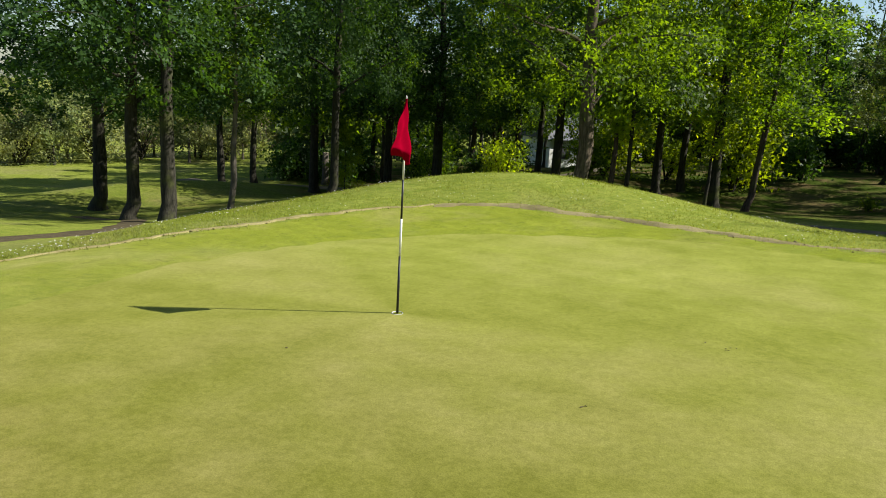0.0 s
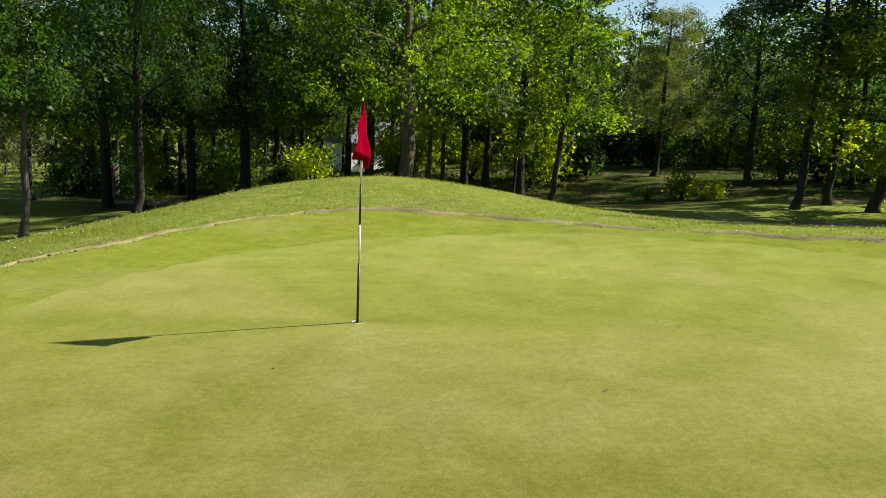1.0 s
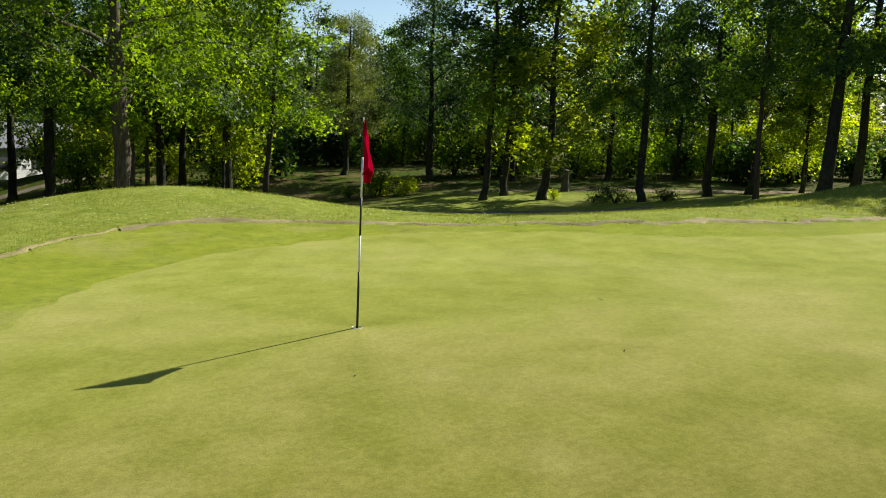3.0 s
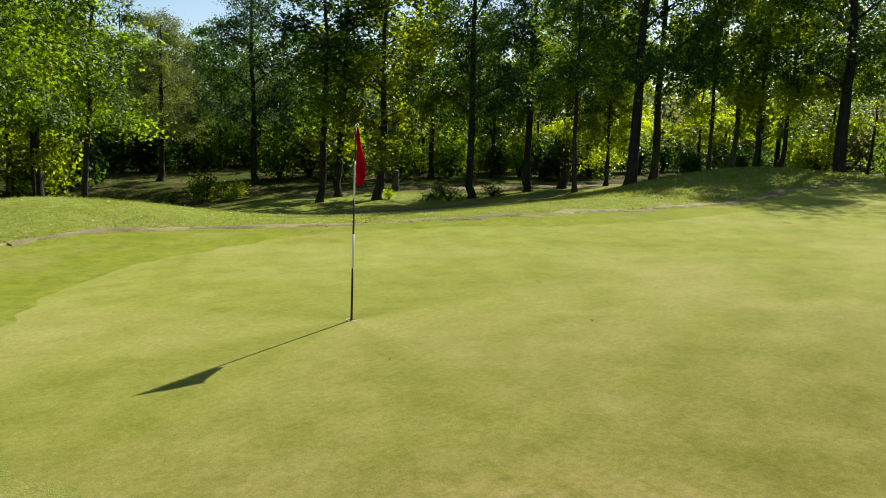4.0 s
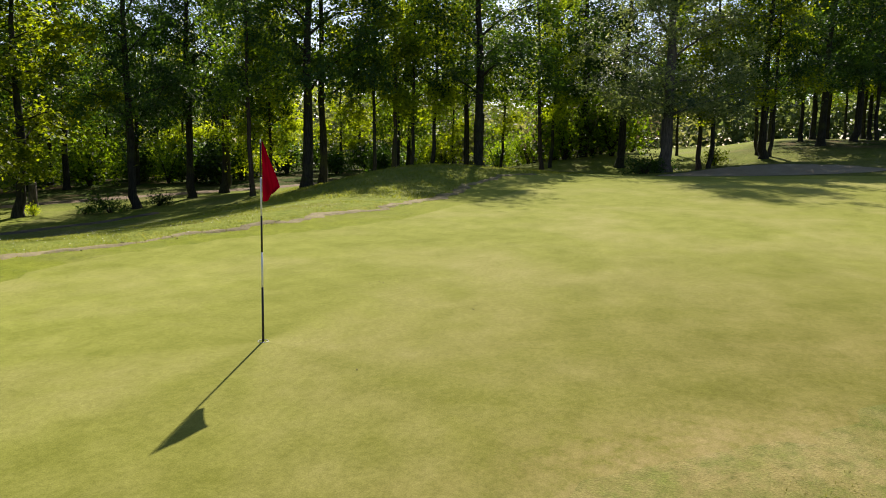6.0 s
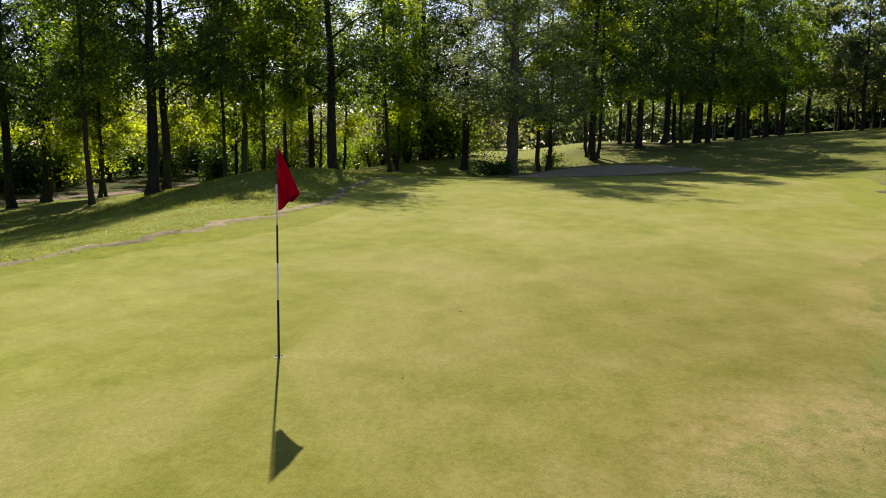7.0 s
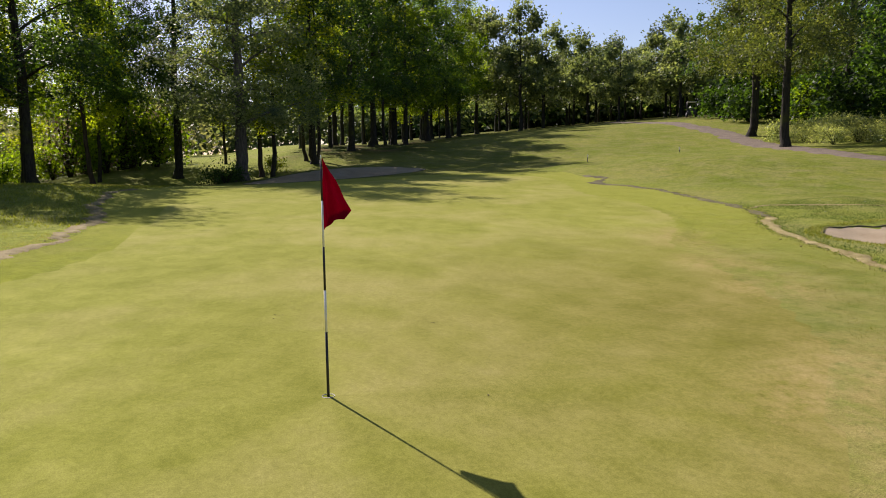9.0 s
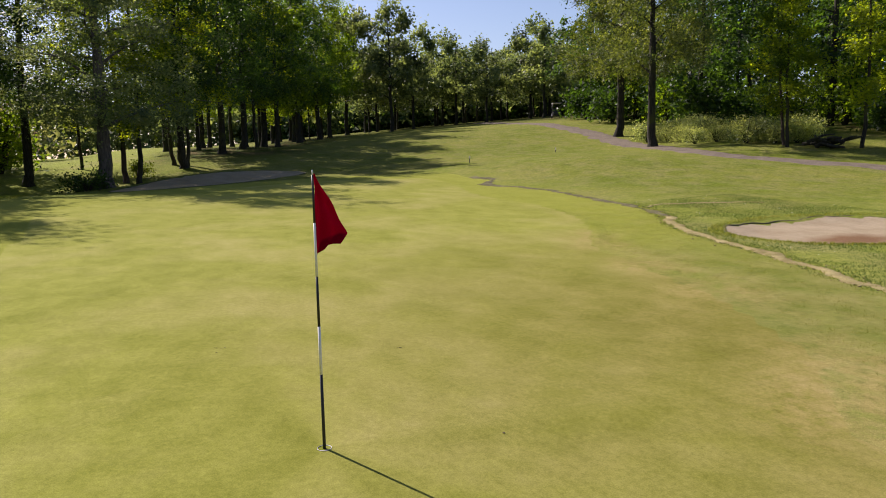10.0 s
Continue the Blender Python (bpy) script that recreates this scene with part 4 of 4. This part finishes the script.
# ---- bushes and small growth ----
bush = shrub("bush", "sunlit yellow-green bush in the rough", 31, 1.35, 1.0, 900, 0.085, M_LEAF_YELLOW, 12)
KINDS["bush"] = bush
KINDS["dark_bush"] = shrub("bush", "low dark bush at a tree's foot", 32, 0.75, 1.15, 900, 0.06, M_LEAF_SHADE, 16)
for kind, x, y, s, r in (("bush", 11.4, 36.4, 1.2, 0), ("bush", 13.2, 35.9, 0.75, 50), ("bush", 9.6, 36.6, 0.5, 90), ("bush", 12.4, 35.2, 0.4, 10),
                         ("dark_bush", 20.2, 24.2, 1.0, 0), ("dark_bush", 22.6, 23.4, 0.8, 70), ("dark_bush", 19.4, 25.0, 0.6, 140), ("dark_bush", 35.9, 1.4, 1.2, 30),
                         ("dark_bush", 34.2, 1.0, 1.1, 100), ("dark_bush", 37.2, 0.4, 1.1, 200), ("bush", 18.4, 27.2, 0.4, 10), ("bush", 42.6, -2.0, 0.8, 30)):
    plant(kind, x, y, r, s)
for k in range(40):
    rng = np.random.default_rng(500 + k)
    u = rng.uniform(0, 0.72)
    x, y = 36 - 15 * u + rng.normal() * 0.6, -37.2 - 1.0 * u + rng.normal() * 1.3
    plant("scrub", x, y, rng.uniform(0, 360), rng.uniform(0.6, 1.1), group="scrub beyond the cart path")


# ---- grass, flowers and litter ----
def blades(name, label, seed, count, place, tall, mat, wide=0.006, lean=0.5):
    """Separate blades of grass on the land; place gives their roots."""
    rng = np.random.default_rng(seed)
    p = place(rng, count)
    k = len(p)
    z = land(p[:, 0], p[:, 1]) - 0.006
    a = rng.uniform(0, 2 * math.pi, k)
    h = tall * rng.uniform(0.4, 1.25, k)
    s = np.c_[np.cos(a), np.sin(a), 0 * a] * wide * rng.uniform(0.6, 1.5, k)[:, None]
    tip = np.c_[rng.normal(size=(k, 2)) * lean * h[:, None], h]
    o = np.c_[p, z]
    tagged(new(name, cards(name, np.stack([o - s, o + s, o + tip], 1).reshape(-1, 3), 3, mat)), label, "grass", kind="stuff")


def on_mound(rng, n):
    p = np.c_[rng.uniform(-11, 12, n), rng.uniform(4.5, 17, n)]
    d = inside(apron_edge, p[:, 0], p[:, 1])
    return p[(d < -0.1) & (land(p[:, 0], p[:, 1]) > -1.6)]


def east_mound(rng, n):
    p = np.c_[rng.uniform(13, 33, n), rng.uniform(3.5, 17, n)]
    d = inside(apron_edge, p[:, 0], p[:, 1])
    return p[d < -0.1]


def west_bank(rng, n):
    p = np.c_[rng.uniform(-9, -4.2, n), rng.uniform(-4, 7, n)]
    d = inside(apron_edge, p[:, 0], p[:, 1])
    return p[d < -0.12]


def on_apron(rng, n):
    p = np.c_[rng.uniform(-4.5, 4, n), rng.uniform(-8.8, -2.5, n)]
    g, d = inside(green_edge, p[:, 0], p[:, 1]), inside(apron_edge, p[:, 0], p[:, 1])
    tuft = np.array([noise.noise((q[0] * 2.2, q[1] * 2.2, 5)) for q in p]) > 0.05
    near = tuft & (rng.uniform(0, 1, n) < np.clip((-g + 0.05) / 0.35, 0, 1))
    return p[(g < 0.05) & (g > -2.2) & (d > 0.1) & near]


def green_rim(rng, n):
    e = green_edge[rng.integers(0, len(green_edge), n)] + rng.normal(size=(n, 2)) * 0.14
    return e[(inside(green_edge, e[:, 0], e[:, 1]) < 0.05) & (e[:, 0] < 12)]


# line of added dark blades that draws the mown edge's shadow
def green_shoulder(rng, n):
    line = curve_points([(13.4, -11.6), (11.2, -10.95), (9.6, -10.25), (8.4, -9.4), (7.5, -8.65), (7.0, -8.35)], 0.05)
    return line[rng.integers(0, len(line), n)] + rng.normal(size=(n, 2)) * 0.10


def south_rough(rng, n):
    p = np.c_[rng.uniform(-4, 14, n), rng.uniform(-19.5, -8.5, n)]
    d = inside(apron_edge, p[:, 0], p[:, 1])
    return p[(d < -0.15) & (sand_dip(p[:, 0], p[:, 1]) < 0.01)]


def south_apron(rng, n):
    p = np.c_[rng.uniform(-2, 14, n), rng.uniform(-14, -5, n)]
    g, d = inside(green_edge, p[:, 0], p[:, 1]), inside(apron_edge, p[:, 0], p[:, 1])
    tuft = np.array([noise.noise((q[0] * 2.2, q[1] * 2.2, 5)) for q in p]) > -0.05
    return p[tuft & (g < -0.15) & (d > 0.1)]


def dirt_rim(rng, n):
    line = np.vstack([curve_points(DIRT_NORTH, 0.1), curve_points(DIRT_SOUTH, 0.1)])
    e = line[rng.integers(0, len(line), n)] + rng.normal(size=(n, 2)) * 0.22
    return e[(e[:, 0] < 22)]


def south_rim(rng, n):
    line = curve_points(DIRT_SOUTH[6:], 0.1)
    e = line[rng.integers(0, len(line), n)]
    lump = np.array([noise.noise((q[0] * 3.0, q[1] * 3.0, 14)) for q in e])
    return e + rng.normal(size=(n, 2)) * 0.07 + np.where(rng.uniform(0, 1, n) < 0.5, 1, -1)[:, None] * np.array([0.07, 0.16]) * (1 - lump[:, None])


def bunker_lip(rng, n):
    a = rng.uniform(0, 2 * math.pi, n)
    r = rng.uniform(0.99, 1.12, n)
    return np.c_[6.4 + 2.25 * r * np.cos(a), -15.4 + 3.55 * r * np.sin(a)]


blades("rough_grass", "long uneven rough grass on the mound", 61, 60000, on_mound, 0.045, M_BLADE, 0.007, 0.9)
blades("rough_grass", "long shaded rough grass on the mound by the trees", 69, 26000, east_mound, 0.085, M_BLADE, 0.014, 0.8)
blades("rough_grass", "rough grass on the bank beside the green", 62, 22000, west_bank, 0.045, M_BLADE, 0.006)
blades("apron_grass", "short uneven grass blades of the apron", 63, 150000, on_apron, 0.016, M_BLADE, 0.0035, 1.6)
blades("apron_grass", "short grass along the green's mown edge", 64, 16000, green_rim, 0.012, M_BLADE, 0.0035, 1.6)
blades("apron_grass", "dark blades along the green's shoulder for the mown edge's shadow", 74, 2600, green_shoulder, 0.022, M_CLOVER, 0.004, 1.3)
blades("rough_grass", "green rough grass round the bunker", 65, 95000, south_rough, 0.042, M_CLOVER, 0.008, 0.9)
blades("rough_grass", "tufts along the southern apron", 68, 80000, south_apron, 0.026, M_BLADE, 0.006, 1.2)
blades("rough_grass", "tufts along the worn earth line", 66, 12000, dirt_rim, 0.045, M_BLADE, 0.006)
blades("rough_grass", "ragged tufts over the pale earth strip", 70, 4200, south_rim, 0.035, M_CLOVER, 0.008, 1.1)
blades("rough_grass", "ragged turf lip round the sand", 67, 3500, bunker_lip, 0.06, M_BLADE, 0.010)


def daisies(seed, count, place, label):
    """Small white flowers strewn in the grass."""
    rng = np.random.default_rng(seed)
    p = place(rng, count)
    lum = np.array([noise.noise((q[0] * 0.5, q[1] * 0.5, seed)) for q in p]) + rng.normal(size=len(p)) * 0.25
    p = p[lum > 0.08]
    o = np.c_[p, land(p[:, 0], p[:, 1]) + rng.uniform(0.03, 0.08, len(p))]
    ang = np.arange(6) / 6 * 2 * math.pi
    ring = np.c_[np.cos(ang), np.sin(ang), 0.15 * np.cos(ang * 2)]
    r = rng.uniform(0.008, 0.015, len(p))[:, None, None]
    tagged(new("daisies", cards("daisies", (o[:, None, :] + ring[None] * r).reshape(-1, 3), 6, M_PETAL)), label, "flowers", kind="stuff")


daisies(71, 2600, on_mound, "white daisies scattered over the mound")
daisies(72, 900, west_bank, "white daisies along the bank")
daisies(73, 900, south_rough, "white daisies in the rough by the sand")


# ---- small things ----
def lathe(profile, n=16, wob=0.0, seed=0):
    """Corners and faces of a turned shape, a little uneven."""
    verts = []
    for r, z in profile:
        for a in range(n):
            t = 2 * math.pi * a / n
            q = r * (1 + wob * noise.noise((math.cos(t) * 2, math.sin(t) * 2, z * 0.8 + seed)))
            verts.append((q * math.cos(t), q * math.sin(t), z))
    faces = [(i * n + a, i * n + (a + 1) % n, (i + 1) * n + (a + 1) % n, (i + 1) * n + a) for i in range(len(profile) - 1) for a in range(n)]
    return verts, faces + [tuple(range(len(verts) - n, len(verts)))]


def stump(seed, x, y, h, r, tilt, label):
    root = tagged(new("tree_stump"), label, "tree stump")
    v, f = lathe([(r * 1.5, -0.2), (r * 1.3, 0.05), (r * 1.05, 0.3), (r, h * 0.6), (r * 0.95, h)], 14, 0.25, seed)
    part("bark", mesh_from("bark", v, f, M_BARK_PALE), root)
    v, f = lathe([(r * 0.86, h - 0.02), (r * 0.86, h + 0.012), (r * 0.5, h + 0.03)], 14, 0.15, seed)
    part("cut_face", mesh_from("cut_face", v, f, M_STUMP), root, "pale sawn wood")
    root.matrix_basis = pose(x, y, float(land(x, y)), tilt, 0, seed * 40)


stump(1, 21.3, 30.9, 1.25, 0.20, 0, "pale sawn stump standing beside the track")
stump(2, -22.0, 42.8, 1.5, 0.14, 3, "pale upright stump under the oaks")
stump(3, -23.4, 43.2, 1.4, 0.11, -6, "pale upright stump under the oaks")
stump(4, -24.2, 43.6, 1.3, 0.10, 5, "pale upright stump under the oaks")
stump(5, -23.2, 38.0, 2.2, 0.22, 0, "tall pale broken stump under the oaks")


def box_mesh(name, sx, sy, sz, mat, at=(0, 0, 0), edge=0.02):
    bm = bmesh.new()
    bmesh.ops.create_cube(bm, size=1)
    bmesh.ops.scale(bm, vec=(sx, sy, sz), verts=bm.verts)
    bmesh.ops.translate(bm, vec=at, verts=bm.verts)
    if edge:
        bmesh.ops.bevel(bm, geom=bm.edges, offset=edge, segments=2, affect="EDGES")
    me = bpy.data.meshes.new(name)
    bm.to_mesh(me)
    bm.free()
    me.materials.append(mat)
    return me


def golf_cart(x, y, turn):
    root = tagged(new("golf_cart"), "small golf cart with a pale roof on the path", "golf cart")
    part("body", box_mesh("body", 2.2, 1.15, 0.45, M_DARK, (0, 0, 0.5), 0.12), root)
    part("seat", box_mesh("seat", 0.5, 1.0, 0.14, M_DARK, (-0.25, 0, 0.82), 0.05), root)
    part("backrest", box_mesh("backrest", 0.1, 1.0, 0.4, M_DARK, (-0.5, 0, 1.05), 0.04), root)
    part("roof", box_mesh("roof", 1.6, 1.15, 0.07, M_WHITE, (-0.1, 0, 1.82), 0.03), root)
    for px in (0.62, -0.8):
        for py in (-0.52, 0.52):
            v, f = tube([(px, py, 0.7), (px * 0.95, py, 1.8)], [0.02, 0.02], 6)
            part("roof_post", mesh_from("roof_post", v, f, M_DARK), root)
            v, f = tube([(px * 1.1, py * 0.9, 0.22), (px * 1.1, py * 1.12, 0.22)], [0.22, 0.22], 14)
            part("wheel", mesh_from("wheel", v, f, M_BLACK), root)
    root.matrix_basis = pose(x, y, float(land(x, y)), 0, 0, turn)


golf_cart(72.3, -53.2, 150)


def house(x, y, turn):
    root = tagged(new("house"), "low white house glimpsed far behind the trees", "house")
    part("wall", box_mesh("wall", 14, 7, 3.2, M_WALL, (0, 0, 1.6), 0.03), root)
    v = [(-7.4, -3.9, 3.1), (7.4, -3.9, 3.1), (7.4, 3.9, 3.1), (-7.4, 3.9, 3.1), (-7.4, 0, 5.4), (7.4, 0, 5.4)]
    part("roof", mesh_from("roof", v, [(0, 1, 5, 4), (2, 3, 4, 5), (0, 4, 3), (1, 2, 5), (0, 3, 2, 1)], M_ROOF, False), root)
    for k in range(4):
        part("window", box_mesh("window", 1.1, 0.08, 1.2, M_DARK, (-5.1 + 3.4 * k, -3.52, 1.7), 0.01), root)
    root.matrix_basis = pose(x, y, float(land(x, y)), 0, 0, turn)


house(-12.3, 78, 40)


def stake(x, y, h, mat, label):
    root = tagged(new("marker_stake"), label, "stake")
    v, f = lathe([(0.025, -0.1), (0.025, h - 0.02), (0.02, h)], 8)
    part("post", mesh_from("post", v, f, mat), root)
    v, f = lathe([(0.0255, h - 0.16), (0.028, h - 0.15), (0.028, h - 0.04), (0.0255, h - 0.03)], 8)
    part("band", mesh_from("band", v, f, M_WHITE), root)
    root.matrix_basis = pose(x, y, float(land(x, y)), 0, 0, 0)


stake(35.4, -20.6, 0.42, M_DARK, "thin dark marker stake in the fairway")
stake(36.0, -27.5, 0.34, M_DARK, "thin dark marker stake in the fairway")


def root_pile(x, y):
    """A heap of grubbed-up roots and branches."""
    rng = np.random.default_rng(88)
    root = tagged(new("log_pile"), "heap of dark roots and dead branches", "log pile")
    for k in range(22):
        a, l = rng.uniform(0, 6.28), rng.uniform(0.6, 1.9)
        o = np.array([rng.normal() * 0.8, rng.normal() * 0.5, rng.uniform(0.1, 0.6)])
        d = np.array([math.cos(a), math.sin(a), rng.uniform(-0.15, 0.45)]) * l * 0.5
        r = rng.uniform(0.05, 0.13)
        v, f = tube([o - d, o + rng.normal(size=3) * 0.08, o + d], [r, r * 0.85, r * 0.4], 7)
        v = [(p[0], p[1], max(p[2], -0.02)) for p in v]
        part("branch", mesh_from("branch", v, f, M_BARK), root)
    root.matrix_basis = pose(x, y, float(land(x, y)), 0, 0, 20)


root_pile(22.6, -36.6)


def flakes(x, y, n, seed, label):
    """A few dry bits lying on the green."""
    rng = np.random.default_rng(seed)
    root = tagged(new("dry_leaf_bits"), label, "debris")
    for k in range(n):
        o = rng.normal(size=2) * 0.05
        s = rng.uniform(0.006, 0.014)
        a = rng.uniform(0, 6.28)
        u, w = np.array([math.cos(a), math.sin(a)]) * s, np.array([-math.sin(a), math.cos(a)]) * s * 0.6
        z = 0.0
        v = [(*(o - u), z), (*(o + w), z + s * 0.5), (*(o + u), z + s * 0.2), (*(o - w), z + s * 0.4)]
        v += [(q[0], q[1], q[2] + 0.003) for q in v]
        part("leaf_bit", mesh_from("leaf_bit", v, [(3, 2, 1, 0), (4, 5, 6, 7), (0, 1, 5, 4), (1, 2, 6, 5), (2, 3, 7, 6), (3, 0, 4, 7)], M_DARK_BIT, False), root)
    root.matrix_basis = pose(x, y, float(land(x, y)) + 0.009, 0, 0, 0)


def clods(name, label, seed, line, count, size, mat, off=0.16):
    """Uneven crumbs of earth strewn along a line."""
    rng = np.random.default_rng(seed)
    p = curve_points(line, 0.1)
    c = p[rng.integers(0, len(p), count)] + rng.normal(size=(count, 2)) * off
    ico = bmesh.new()
    bmesh.ops.create_icosphere(ico, subdivisions=1, radius=1)
    unit = np.array([v.co for v in ico.verts])
    tri = np.array([[v.index for v in f.verts] for f in ico.faces])
    ico.free()
    r = size * rng.uniform(0.3, 1.0, count) ** 1.6
    z = land(c[:, 0], c[:, 1]) + 0.012
    v = np.c_[c, z][:, None, :] + unit[None] * rng.uniform(0.6, 1.3, (count, len(unit), 1)) * r[:, None, None] * np.array([1, 1, 0.55])
    f = (tri[None] + np.arange(count)[:, None, None] * len(unit)).reshape(-1, 3)
    tagged(new(name, mesh_from(name, v.reshape(-1, 3), f.tolist(), mat)), label, "soil", kind="stuff")


clods("soil_clods", "crumbs of pale dry earth along the apron", 91, DIRT_SOUTH[7:], 260, 0.032, M_DIRT)
clods("soil_clods", "crumbs of dark earth along the apron", 92, DIRT_SOUTH[:8], 120, 0.035, M_DIRT_BROWN)
clods("soil_clods", "crumbs of earth along the mown edge", 93, DIRT_NORTH[3:17], 160, 0.028, M_DIRT_DARK, 0.10)

M_DARK_BIT = plain("dry_leaf", (0.09, 0.065, 0.035), 0.9)
for k, (x, y, n) in enumerate(((2.16, -1.52, 3), (3.06, 0.27, 6), (-0.39, -1.33, 1))):
    flakes(x, y, n, 300 + k, "few dry brown leaf bits on the green")
